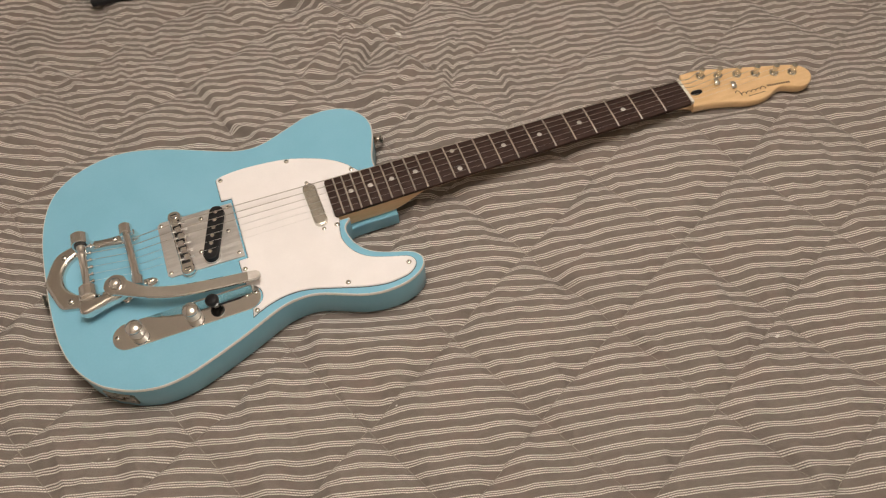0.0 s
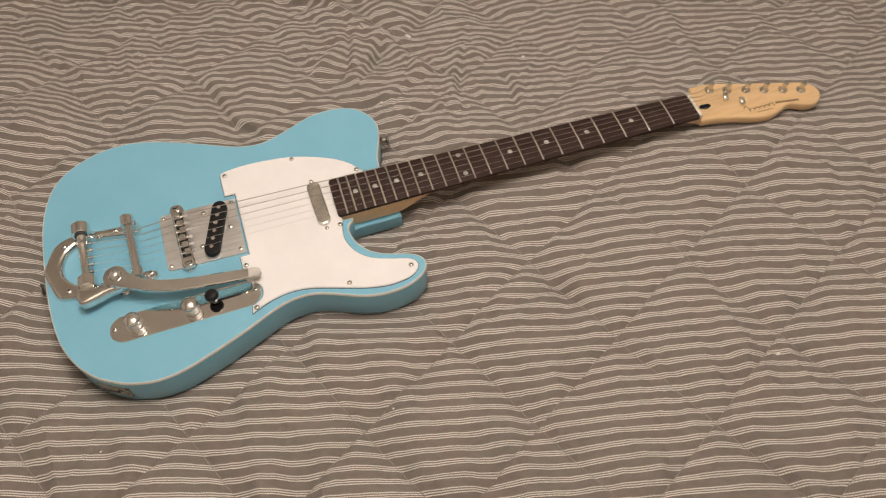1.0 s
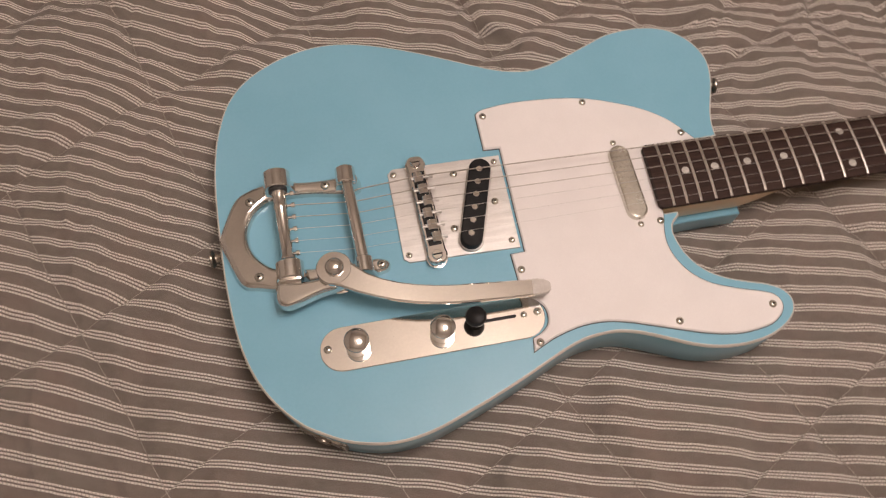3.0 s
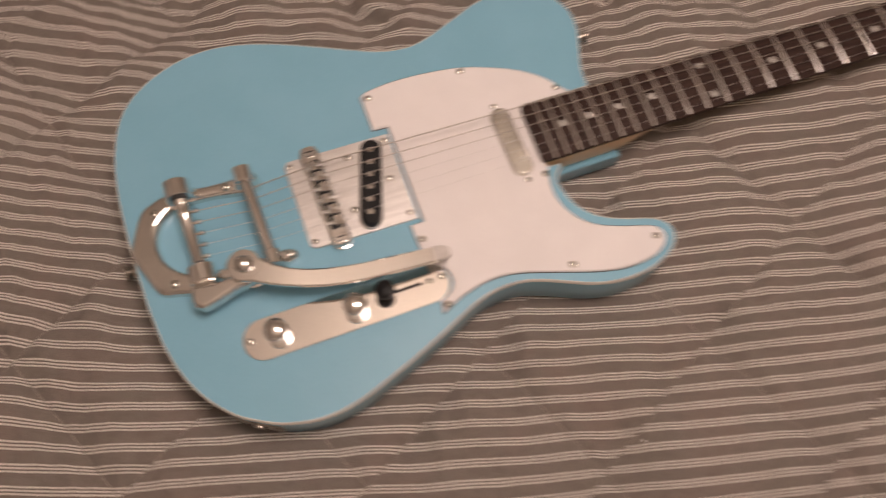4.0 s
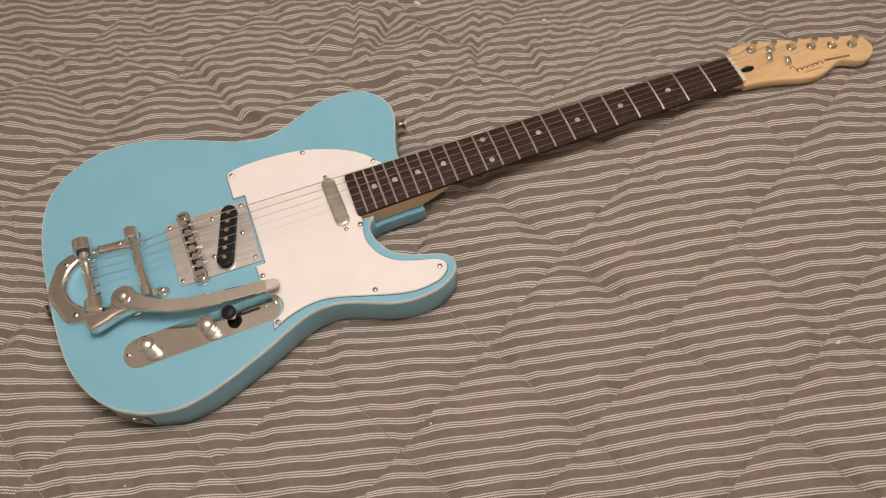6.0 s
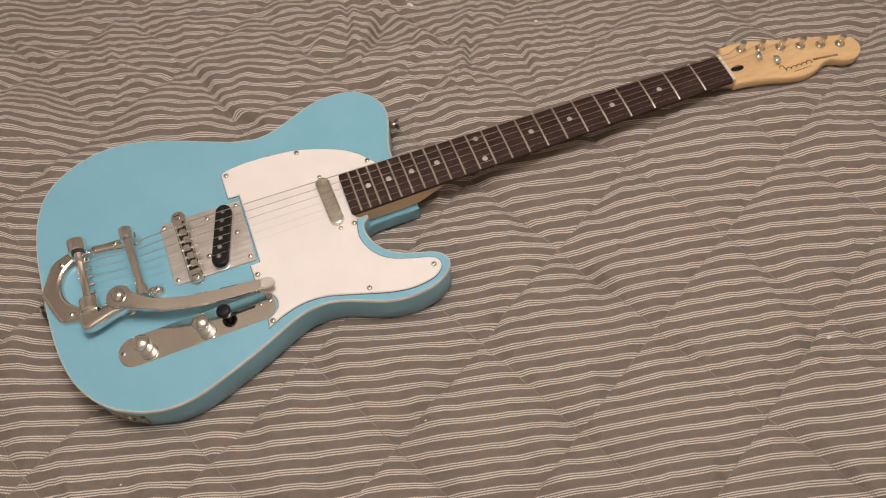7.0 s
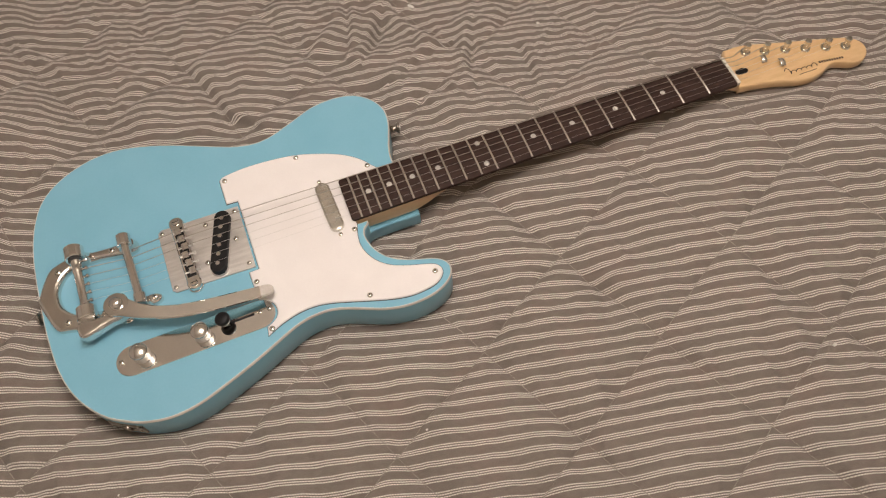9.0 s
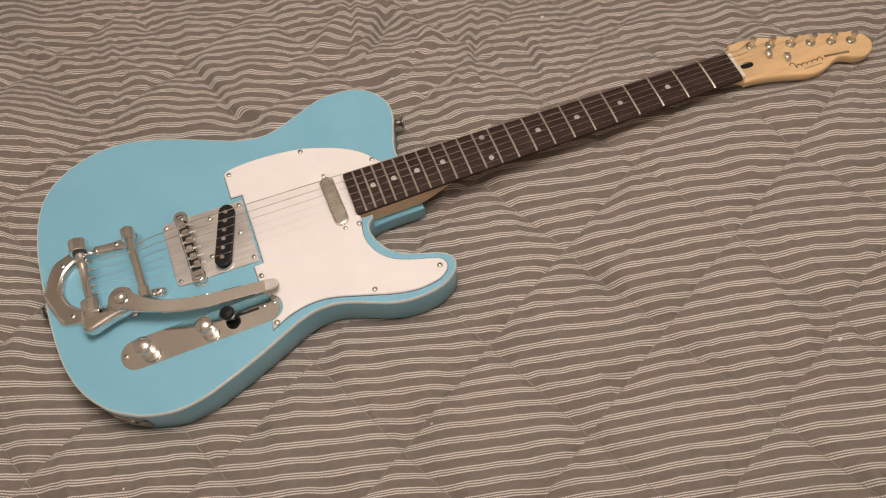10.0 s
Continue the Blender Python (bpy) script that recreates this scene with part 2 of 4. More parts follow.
S0, S1, V0, V1 = -1.7, 2.2, -1.7, 2.0
room_piece("floor", S0 - 0.1, S1 + 0.1, V0 - 0.1, V1 + 0.1, -0.1, 0.0, CARPET, "brown short-pile carpet floor of the bedroom")
room_piece("ceiling", S0 - 0.1, S1 + 0.1, V0 - 0.1, V1 + 0.1, ROOM, ROOM + 0.1, CEILPAINT, "beige painted plaster ceiling of the bedroom")
room_piece("wall_north", S0 - 0.1, S1 + 0.1, V1, V1 + 0.1, 0.0, ROOM, WALLPAINT, "plain taupe painted bedroom wall")
room_piece("wall_south", S0 - 0.1, S1 + 0.1, V0 - 0.1, V0, 0.0, ROOM, WALLPAINT, "plain taupe painted bedroom wall")
room_piece("wall_west", S0 - 0.1, S0, V0, V1, 0.0, ROOM, WALLPAINT, "plain taupe painted bedroom wall")
room_piece("wall_east", S1, S1 + 0.1, V0, V1, 0.0, ROOM, WALLPAINT, "plain taupe painted bedroom wall")


def ceiling_lamp():
    lamp = thing("ceiling_lamp", "white opal globe lamp hanging from the ceiling, switched on", "lamp", (LAMP[0], LAMP[1], ROOM))
    drop = LAMP[2] - ROOM
    bm = bmesh.new()
    lathe(bm, [(0.0, 0.0), (0.06, 0.0), (0.06, -0.015), (0.03, -0.03), (0.0, -0.03)], 32)
    part("rose", bm, CEILPAINT, lamp)
    bm = bmesh.new()
    tube(bm, [(0, 0, -0.02), (0, 0, drop + GLOBE - 0.01)], 0.008, 10)
    part("stem", bm, BRUSHED, lamp)
    bm = bmesh.new()
    lathe(bm, [(GLOBE * math.sin(a), drop - GLOBE * math.cos(a)) for a in np.linspace(0, math.pi, 17)], 36)
    part("globe", bm, OPAL, lamp, "glowing opal globe")


ceiling_lamp()

# ---- the bed ----
BS0, BS1, BV0, BV1 = -0.92, 1.12, -0.60, 0.98


def bed():
    ob = thing("bed", "low upholstered bed base with a thick mattress under the spread", "bed")
    turn = Matrix.Rotation(SLANT, 4, "Z")
    bm = bmesh.new()
    block(bm, BS0 + 0.03, BS1 - 0.03, BV0 + 0.03, BV1 - 0.03, 0.06, 0.30, 0.015, turn)
    part("base", bm, CARPET, ob)
    bm = bmesh.new()
    block(bm, BS0 + 0.02, BS1 - 0.02, BV0 + 0.02, BV1 - 0.02, 0.30, BED - 0.035, 0.03, turn)
    part("mattress", bm, TICKING, ob)
    for s in (BS0 + 0.1, BS1 - 0.1):
        for v in (BV0 + 0.1, BV1 - 0.1):
            bm = bmesh.new()
            p = laid(s, v)
            lathe(bm, [(0.02, 0.0), (0.03, 0.06)], 16, Matrix.Translation(p))
            part("leg", bm, BLACK, ob)


bed()

# outlines of the guitar's body, in millimetres: x from the bridge saddles to the nut, y to the bass side
BOUT = [(-170, 0), (-171, 28), (-171, 55), (-169, 80), (-164.5, 103), (-156, 126), (-142, 144), (-123, 157.5), (-101, 167), (-78, 171.5), (-55, 171), (-30, 165.5), (0, 155), (30, 142), (52, 132), (73, 123.5), (94, 119.5), (112, 121.5)]
HORN = [(130, 128), (150, 136.5), (171, 145), (192, 148), (210, 147), (226, 142), (240, 131), (249, 116.5), (252, 102), (250, 86), (245, 70), (240, 55), (237.5, 42)]
CUT = [(186, -33), (180, -39), (178, -46), (179, -54), (182, -64), (187.5, -73.5), (196, -82.5), (208, -89.5), (223, -95), (236, -99), (246, -104.5), (251.5, -112.5), (251, -121), (246, -128.5), (237, -135), (224, -140), (206, -142.5)]
LOWER = [(187, -141.5), (169, -137), (151, -129.5), (134, -122.5), (120, -118.5), (108, -117.5), (92, -119), (77, -123.5), (60, -131), (38, -141), (14, -151), (-6, -158.5), (-26, -165.5), (-44, -169.5), (-62, -170.5), (-79, -168), (-94, -163.5), (-108, -156.5), (-121, -148.5), (-134, -136), (-145, -121.5), (-154, -104), (-161, -82), (-165.5, -57), (-168.5, -28)]
UPPER_LINE = rounded(mm(BOUT + HORN + [(237.5, 31), (237.5, 31), (175, 29.5), (175, 29.5), (175, -29.5), (175, -29.5), (186, -29.5), (186, -29.5)] + CUT + LOWER))
LOWER_LINE = rounded(mm(BOUT + HORN + [(240, 33), (240, 33), (246, 30), (246, 30), (246, -30.5), (246, -30.5), (200, -31)] + CUT + LOWER))


class Lattice:
    """Smooth random values on a plane."""

    def __init__(self, seed):
        self.table = np.random.RandomState(seed).rand(256, 256) * 2 - 1

    def at(self, x, y):
        i, j = np.floor(x).astype(int), np.floor(y).astype(int)
        u, w = x - i, y - j
        u, w = u**3 * (u * (6 * u - 15) + 10), w**3 * (w * (6 * w - 15) + 10)
        t = self.table
        a, b, c, d = t[i % 256, j % 256], t[(i + 1) % 256, j % 256], t[i % 256, (j + 1) % 256], t[(i + 1) % 256, (j + 1) % 256]
        return (a * (1 - u) + b * u) * (1 - w) + (c * (1 - u) + d * u) * w


NOISE = [Lattice(k) for k in range(12)]


def blob(x, y, cx, cy, rx, ry, turn=0.0):
    c, s = math.cos(radians(turn)), math.sin(radians(turn))
    u, w = (x - cx) * c + (y - cy) * s, -(x - cx) * s + (y - cy) * c
    return np.exp(-((u / rx) ** 2) - (w / ry) ** 2)


def crease(x, y, line, width, height, lean=1.0):
    """A ridge along a line of points, with a sharp valley on one side of it."""
    best, signed = np.full(x.shape, 9.0), np.zeros(x.shape)
    for (ax, ay), (bx, by) in zip(line, line[1:]):
        dx, dy = bx - ax, by - ay
        long = math.hypot(dx, dy)
        t = np.clip(((x - ax) * dx + (y - ay) * dy) / long**2, 0, 1)
        d = np.hypot(x - ax - t * dx, y - ay - t * dy)
        side = np.sign((x - ax) * -dy + (y - ay) * dx) * lean
        near = d < best
        best, signed = np.where(near, d, best), np.where(near, side * d, signed)
    length = sum(math.dist(a, b) for a, b in zip(line, line[1:]))
    fade = blob(x, y, *np.mean(line, 0), length * 0.75, length * 0.75)
    return height * fade * (np.exp(-(((signed - width) / width) ** 2)) - 0.75 * np.exp(-((signed / (0.45 * width)) ** 2)))


RIDGES = [
    ([(0.225, 0.185), (0.282, 0.165), (0.335, 0.138)], 0.015, 0.0075, 1),
    ([(0.290, 0.148), (0.312, 0.124)], 0.010, 0.006, 1),
    ([(0.263, 0.320), (0.255, 0.282), (0.242, 0.247)], 0.013, 0.014, 1),
    ([(0.262, 0.226), (0.286, 0.254), (0.306, 0.290)], 0.015, 0.018, 1),
    ([(0.322, 0.292), (0.343, 0.246), (0.369, 0.205)], 0.016, 0.018, -1),
    ([(0.412, 0.228), (0.387, 0.173), (0.378, 0.138)], 0.013, 0.014, -1),
    ([(0.452, 0.166), (0.449, 0.112)], 0.011, 0.012, 1),
]
FOLDS = [
    ([(0.288, 0.176), (0.323, 0.189), (0.362, 0.206)], 0.014, 0.009, 1),
    ([(0.175, 0.255), (0.206, 0.272), (0.235, 0.300)], 0.015, 0.010, -1),
    ([(0.030, 0.300), (0.047, 0.273), (0.070, 0.195)], 0.015, 0.009, 1),
    ([(0.060, 0.205), (0.100, 0.170)], 0.012, 0.009, 1),
    ([(-0.108, 0.372), (-0.161, 0.425)], 0.013, 0.008, 1),
    ([(-0.050, 0.385), (-0.043, 0.345), (-0.018, 0.304)], 0.013, 0.007, -1),
    ([(0.250, 0.400), (0.290, 0.345), (0.330, 0.310)], 0.018, 0.016, -1),
    ([(0.180, 0.420), (0.235, 0.385), (0.275, 0.330)], 0.018, 0.016, 1),
    ([(0.255, -0.195), (0.330, -0.190), (0.430, -0.160)], 0.012, 0.006, -1),
    ([(0.480, -0.330), (0.470, -0.285), (0.455, -0.255)], 0.012, 0.005, 1),
]
ORIGIN, QA, QB = Vector((0.1956, -0.0807)), Vector((0.0593, -0.1236)), Vector((0.1209, 0.0720))


# how the stripes drift across the bed, and how far they are pulled apart, along the bed
FLOW_S = (-0.60, -0.33, -0.20, 0.14, 0.20, 0.25, 0.29, 0.38, 0.42, 0.46, 0.49, 0.59, 0.69, 1.00)
FLOW = (-0.0444, -0.0181, -0.0049, -0.0026, -0.0042, -0.0029, -0.0036, -0.0054, -0.0087, -0.0133, -0.0172, -0.0208, -0.0224, -0.0224)
SPREAD_OUT = (-0.1543, -0.1543, -0.0635, -0.0039, 0.0176, 0.0209, 0.0326, 0.0503, 0.0531, 0.0380, 0.0205, 0.0132, 0.0211, 0.0211)


def cloth_fields(s, v):
    """Height, cloth coordinates and quilting coordinates of the bedspread at bed places s, v."""
    x, y = s * EX.x + v * EY.x, s * EX.y + v * EY.y
    crumple = np.clip(1.1 * blob(x, y, 0.30, 0.27, 0.20, 0.17, -25) + 0.75 * blob(x, y, -0.05, 0.33, 0.32, 0.13, -15) + 0.5 * blob(x, y, -0.30, 0.20, 0.2, 0.3) + 0.3 * blob(x, y, 0.5, 0.42, 0.3, 0.2) + 0.35 * blob(x, y, 0.68, 0.08, 0.30, 0.2), 0, 1)
    wx = x + 0.010 * NOISE[0].at(x * 11, y * 11) * (0.4 + crumple)
    wy = y + 0.010 * NOISE[1].at(x * 11, y * 11) * (0.4 + crumple)
    # behind the guitar the spread is pushed together
    back = 0.05 * np.logaddexp(0, (v - 0.17) / 0.05) * 0.22
    wx, wy = wx + back * EY.x, wy + back * EY.y
    det = QA.x * QB.y - QA.y * QB.x
    px = x - ORIGIN.x + 0.0022 * NOISE[0].at(x * 14, y * 14) * (0.6 + crumple)
    py = y - ORIGIN.y + 0.0022 * NOISE[1].at(x * 14, y * 14) * (0.6 + crumple)
    alpha, beta = (px * QB.y - py * QB.x) / det, (QA.x * py - QA.y * px) / det
    # the squares are drawn together behind the horn and out behind the lower bout
    alpha = alpha - 0.2 * blob(x, y, 0.31, 0.27, 0.16, 0.13)
    alpha = alpha + 0.09 * np.logaddexp(0, -(alpha + 1.2) / 0.3) * 0.3 * np.clip(-x * 4, 0, 1)
    beta = beta - 0.15 * np.clip((y - 0.12) / 0.12, 0, 1) * np.clip(1 - x * 6, 0, 1)
    da, db = np.abs(alpha - np.round(alpha)) * 0.125, np.abs(beta - np.round(beta)) * 0.125
    behind = np.clip((v + 0.02) / 0.16, 0, 1)
    soft = 0.008 + 0.004 * behind
    puff = (1 - np.exp(-da / soft)) * (1 - np.exp(-db / soft))
    h = (0.0076 + 0.0010 * crumple) * puff + 0.0045 * NOISE[2].at(x * 4.1 + 3, y * 4.1)
    # folds are tightest where the spread is bunched up
    kx = wx + 0.006 * NOISE[11].at(wx * 33, wy * 33)
    fold = 1 - np.abs(NOISE[3].at(kx * 17 + wy * 6, wy * 19 - kx * 4))
    fold2 = 1 - np.abs(NOISE[4].at(kx * 37 - wy * 14, wy * 33 + kx * 12))
    fold3 = 1 - np.abs(NOISE[6].at(kx * 70 + wy * 20, wy * 64 - kx * 16))
    h += (0.0034 + 0.0012 * crumple) * (fold**2 - 0.4) + (0.0018 + 0.0004 * crumple) * (fold2**2 - 0.4) + 0.0009 * (fold3**2 - 0.4)
    # sharp thin creases
    cut = (1 - np.abs(NOISE[2].at(kx * 12 - wy * 6, wy * 14 + kx * 7))) ** 12
    cut2 = (1 - np.abs(NOISE[5].at(kx * 24 + wy * 14, wy * 19 - kx * 10))) ** 14
    h -= (0.0010 + 0.0022 * crumple) * cut + (0.0007 + 0.0004 * crumple) * cut2
    # towards the headstock the spread is bunched up under the neck
    h += 0.019 * blob(x, y, 0.74, -0.01, 0.30, 0.15) + 0.006 * blob(x, y, 0.70, -0.03, 0.10, 0.05)
    h += 0.005 * blob(x, y, 0.46, 0.0, 0.16, 0.06)
    # puckers run out from the seams
    pucker = np.exp(-((np.minimum(da, db) / 0.02) ** 2))
    h += 0.0011 * pucker * NOISE[5].at(s * 95, v * 40) + 0.0004 * NOISE[6].at(s * 140, v * 140)
    for line, width, height, lean in RIDGES + FOLDS:
        h += crease(x, y, line, width * 0.85, height * 0.62, lean)
    h += 0.003
    # wrinkles across the stripes, gathered at the seams
    calm = np.clip(0.5 + 1.1 * NOISE[0].at(x * 6 + 40, y * 6 + 17), 0.1, 1)
    lean_s = s + 0.35 * v + 0.010 * NOISE[1].at(s * 16 + 9, v * 16)
    run = 1 - np.abs(NOISE[9].at(lean_s * 30 + 5, v * 8 + 31))
    run2 = 1 - np.abs(NOISE[10].at((lean_s - 0.8 * v) * 46 + 55, v * 13 + 3))
    near_seam = np.exp(-((np.minimum(da, db) / 0.03) ** 2))
    h += (1 - behind) * 0.0085 * NOISE[6].at(lean_s * 30 + 44, v * 11 + 90) * (0.35 + 0.65 * near_seam)
    h += behind * (0.0062 * NOISE[9].at(lean_s * 21 + 81, v * 9 + 12) + 0.0030 * NOISE[10].at((lean_s - 0.5 * v) * 40 + 7, v * 17 + 60))
    h += calm * (0.0056 * (run**2 - 0.35) + 0.0026 * (run2**2 - 0.35)) * (0.45 + 0.55 * puff) * (1 - 0.4 * crumple)
    gather = np.exp(-((np.minimum(da, db) / 0.028) ** 2)) * np.clip(0.3 + 1.3 * NOISE[4].at(x * 9 + 70, y * 9 + 3), 0, 1)
    h += 0.0048 * gather * puff * ((1 - np.abs(NOISE[8].at((s + 0.5 * v) * 62 + 5, v * 15 + 3))) ** 2 - 0.35)
    # the guitar's body presses into the spread
    line = np.array([(p.x, p.y) for p in LOWER_LINE[::2]])
    d = np.full(x.shape, 1.0)
    close = (x > -0.26) & (x < 0.34) & (y > -0.26) & (y < 0.26)
    qx, qy = x[close], y[close]
    gap, crossings = np.full(qx.shape, 9.0), np.zeros(qx.shape, int)
    for (ax, ay), (bx, by) in zip(line, np.roll(line, -1, 0)):
        gap = np.minimum(gap, np.hypot(qx - ax, qy - ay))
        if ay != by:
            crossings += ((ay > qy) != (by > qy)) & (qx < (bx - ax) * (qy - ay) / (by - ay) + ax)
    d[close] = np.where(crossings % 2 == 1, -gap, gap)
    rest = np.clip((d + 0.004) / 0.05, 0, 1) ** 0.8
    h = np.where(d < 1, h * rest + (-0.0025) * (1 - rest), h)
    # under the neck the spread lies lower than the wood
    neck = (x > 0.23) & (x < 0.85) & (np.abs(y) < 0.09)
    h = np.where(neck, np.minimum(h, 0.018 + 0.010 * np.clip((x - 0.3) / 0.3, 0, 1) + 0.7 * np.maximum(np.abs(y) - 0.034, 0)), h)
    # the stripes lie a little askew from patch to patch
    patch = np.floor(alpha).astype(int) * 7 + np.floor(beta).astype(int) * 13
    jog = (NOISE[7].table[patch % 256, (patch * 3) % 256]) * 0.0014
    across = v + jog * puff + (0.0010 + 0.0012 * crumple) * NOISE[8].at(x * 7, y * 7) + (0.0006 + 0.0010 * crumple) * NOISE[9].at(wx * 26, wy * 26) + 0.007 * crumple * NOISE[11].at(x * 9, y * 11) + back - 0.25 * h * crumple
    # every seam of the one direction takes up a little cloth, so that the stripes step there
    across = across - 0.0010 * (1 - 2 * (alpha - np.floor(alpha)))
    for near in (-0.03, -0.01, 0.01, 0.03):
        across = across + 0.25 * (np.interp(s + near, FLOW_S, FLOW) + np.clip(v + 0.18, -0.15, 0.12) * np.interp(s + near, FLOW_S, SPREAD_OUT))
    along = s + 0.004 * NOISE[10].at(x * 6, y * 6)
    return x, y, h, along, across, alpha, beta


def spaced(lo, fine_lo, fine_hi, hi, fine, coarse):
    a = np.arange(fine_lo, lo, -coarse)[::-1][:-1]
    return np.concatenate([[lo], a, np.arange(fine_lo, fine_hi, fine), np.arange(fine_hi, hi, coarse), [hi]])


def bedspread():
    s = spaced(BS0, -0.64, 1.02, BS1, 0.0025, 0.02)
    v = spaced(BV0, -0.42, 0.64, BV1, 0.0025, 0.02)
    ss, vv = np.meshgrid(s, v, indexing="ij")
    x, y, h, along, across, alpha, beta = cloth_fields(ss, vv)
    z = BED + h
    # the hanging sides
    ns, nv = len(s), len(v)
    verts = np.stack([x, y, z], -1).reshape(-1, 3)
    index = np.arange(ns * nv).reshape(ns, nv)
    quads = np.stack([index[:-1, :-1], index[1:, :-1], index[1:, 1:], index[:-1, 1:]], -1).reshape(-1, 4)
    uv = np.stack([along, across], -1).reshape(-1, 2)
    rim = np.concatenate([index[:, 0], index[-1, 1:], index[-2::-1, -1], index[0, -2:0:-1]])
    mid = np.array(laid((BS0 + BS1) / 2, (BV0 + BV1) / 2))[:2]
    levels, last = [(0.012, -0.012), (0.02, -0.035), (0.024, -0.1), (0.03, -0.2), (0.034, -0.33)], rim
    for out, drop in levels:
        p = verts[rim].copy()
        way = p[:, :2] - mid
        way = way / np.linalg.norm(way, axis=1, keepdims=True)
        p[:, :2] += way * out * (1 + 0.5 * np.sin(np.arange(len(rim)) * 0.35))[:, None]
        p[:, 2] = BED + drop
        nxt = np.arange(len(rim)) + len(verts)
        verts = np.concatenate([verts, p])
        uv = np.concatenate([uv, uv[rim] + (0, drop)])
        quads = np.concatenate([quads, np.stack([last, np.roll(last, -1), np.roll(nxt, -1), nxt], -1)])
        last = nxt
    mesh = bpy.data.meshes.new("bedspread")
    mesh.from_pydata(verts, [], quads)
    mesh.polygons.foreach_set("use_smooth", np.ones(len(mesh.polygons), bool))
    loops = np.zeros(len(mesh.loops), int)
    mesh.loops.foreach_get("vertex_index", loops)
    mesh.uv_layers.new(name="cloth").data.foreach_set("uv", uv[loops].astype(np.float32).ravel())
    mesh.materials.append(CLOTH)
    mesh.update()
    return tagged(new("bedspread", mesh), "rumpled taupe quilted bedspread with white stitched stripes", "bedspread")


SPREAD = bedspread()


def lie_on_mesh(s, v):
    """Height of the spread's own mesh, which is flat between its rows."""
    mid = cloth_fields(s, v)[2]
    h = mid.copy()
    for ds in (-0.0022, 0.0022):
        for dv in (-0.0022, 0.0022):
            h = np.maximum(h, 0.35 * cloth_fields(s + ds, v + dv)[2] + 0.65 * mid)
    return h


def quilting_seam(parent, fixed, k, lo, hi):
    """One row of quilting stitches that follows the spread: dashes along a line of the lattice."""
    t = np.arange(lo, hi, 0.0045 / 0.14)
    t = np.sort(np.concatenate([t, t + 0.0040 / 0.14]))
    a, b = (np.full(t.shape, float(k)), t) if fixed == 0 else (t, np.full(t.shape, float(k)))
    x = px = ORIGIN.x + a * QA.x + b * QB.x
    y = py = ORIGIN.y + a * QA.y + b * QB.y
    for _ in range(6):
        s, v = x * EX.x + y * EX.y, x * EY.x + y * EY.y
        _, _, h, _, _, al, be = cloth_fields(s, v)
        x = x + (a - al) * QA.x + (b - be) * QB.x
        y = y + (a - al) * QA.y + (b - be) * QB.y
    s, v = x * EX.x + y * EX.y, x * EY.x + y * EY.y
    h = lie_on_mesh(s, v)
    bm = bmesh.new()
    for i in range(0, len(t) - 1, 2):
        if BS0 + 0.3 < s[i] < BS1 - 0.1 and BV0 + 0.15 < v[i] < BV1 - 0.32:
            p, q = Vector((x[i], y[i], BED + h[i])), Vector((x[i + 1], y[i + 1], BED + h[i + 1]))
            tube(bm, [p, p.lerp(q, 0.5) + Vector((0, 0, 0.0006)), q], 0.00042 if fixed else 0.00028, 5)
    if len(bm.faces):
        part("quilting_seam", bm, THREAD, parent)
    else:
        bm.free()


for k in range(-6, 6):
    quilting_seam(SPREAD, 0, k, -7.0, 7.0)
for k in range(-6, 7):
    quilting_seam(SPREAD, 1, k, -7.0, 7.0)


def ground_at(x, y):
    """Height of the bedspread over the bed's top at one place."""
    s, v = x * EX.x + y * EX.y, x * EY.x + y * EY.y
    return float(cloth_fields(np.array([s]), np.array([v]))[2][0])

# ---- the guitar ----
guitar = thing("electric_guitar", "sky blue electric guitar with white pickguard, lying on the bedspread", "guitar", (0, 0, BED))
TOP = 0.045  # the body's face
HEEL = 0.0230  # the ledge under the neck
SCALE = 0.6477  # from bridge saddle to nut


def fret_x(n):
    return SCALE * 2 ** (-n / 12)


def half_width(x):
    """Half the fretboard's width."""
    return 0.0210 + (SCALE - x) / (SCALE - fret_x(22)) * 0.0070


def board_z(y):
    return 0.0545 - y * y / (2 * 0.2413)


def guitar_body():
    bm = bmesh.new()
    slab(bm, LOWER_LINE, [(0.004, 0.0), (0.0012, 0.0008), (0.0, 0.003), (0.0, HEEL - 0.0015), (0.0015, HEEL)])
    slab(bm, UPPER_LINE, [(0.0, HEEL - 0.0015), (0.0, 0.0430), (0.0005, 0.0444), (0.0014, TOP)], bottom=False)
    body = part("body", bm, PAINT, guitar, "glossy sky blue lacquered single-cutaway body")
    bm = bmesh.new()
    slab(bm, UPPER_LINE, [(0.0004, 0.0419), (-0.0002, 0.0420), (-0.0002, 0.0435), (0.0004, 0.0446), (0.0011, 0.04525), (0.0016, 0.0449)], top=False, bottom=False)
    part("binding", bm, BINDING, body, "thin cream edge binding")
    return body


guitar_body()


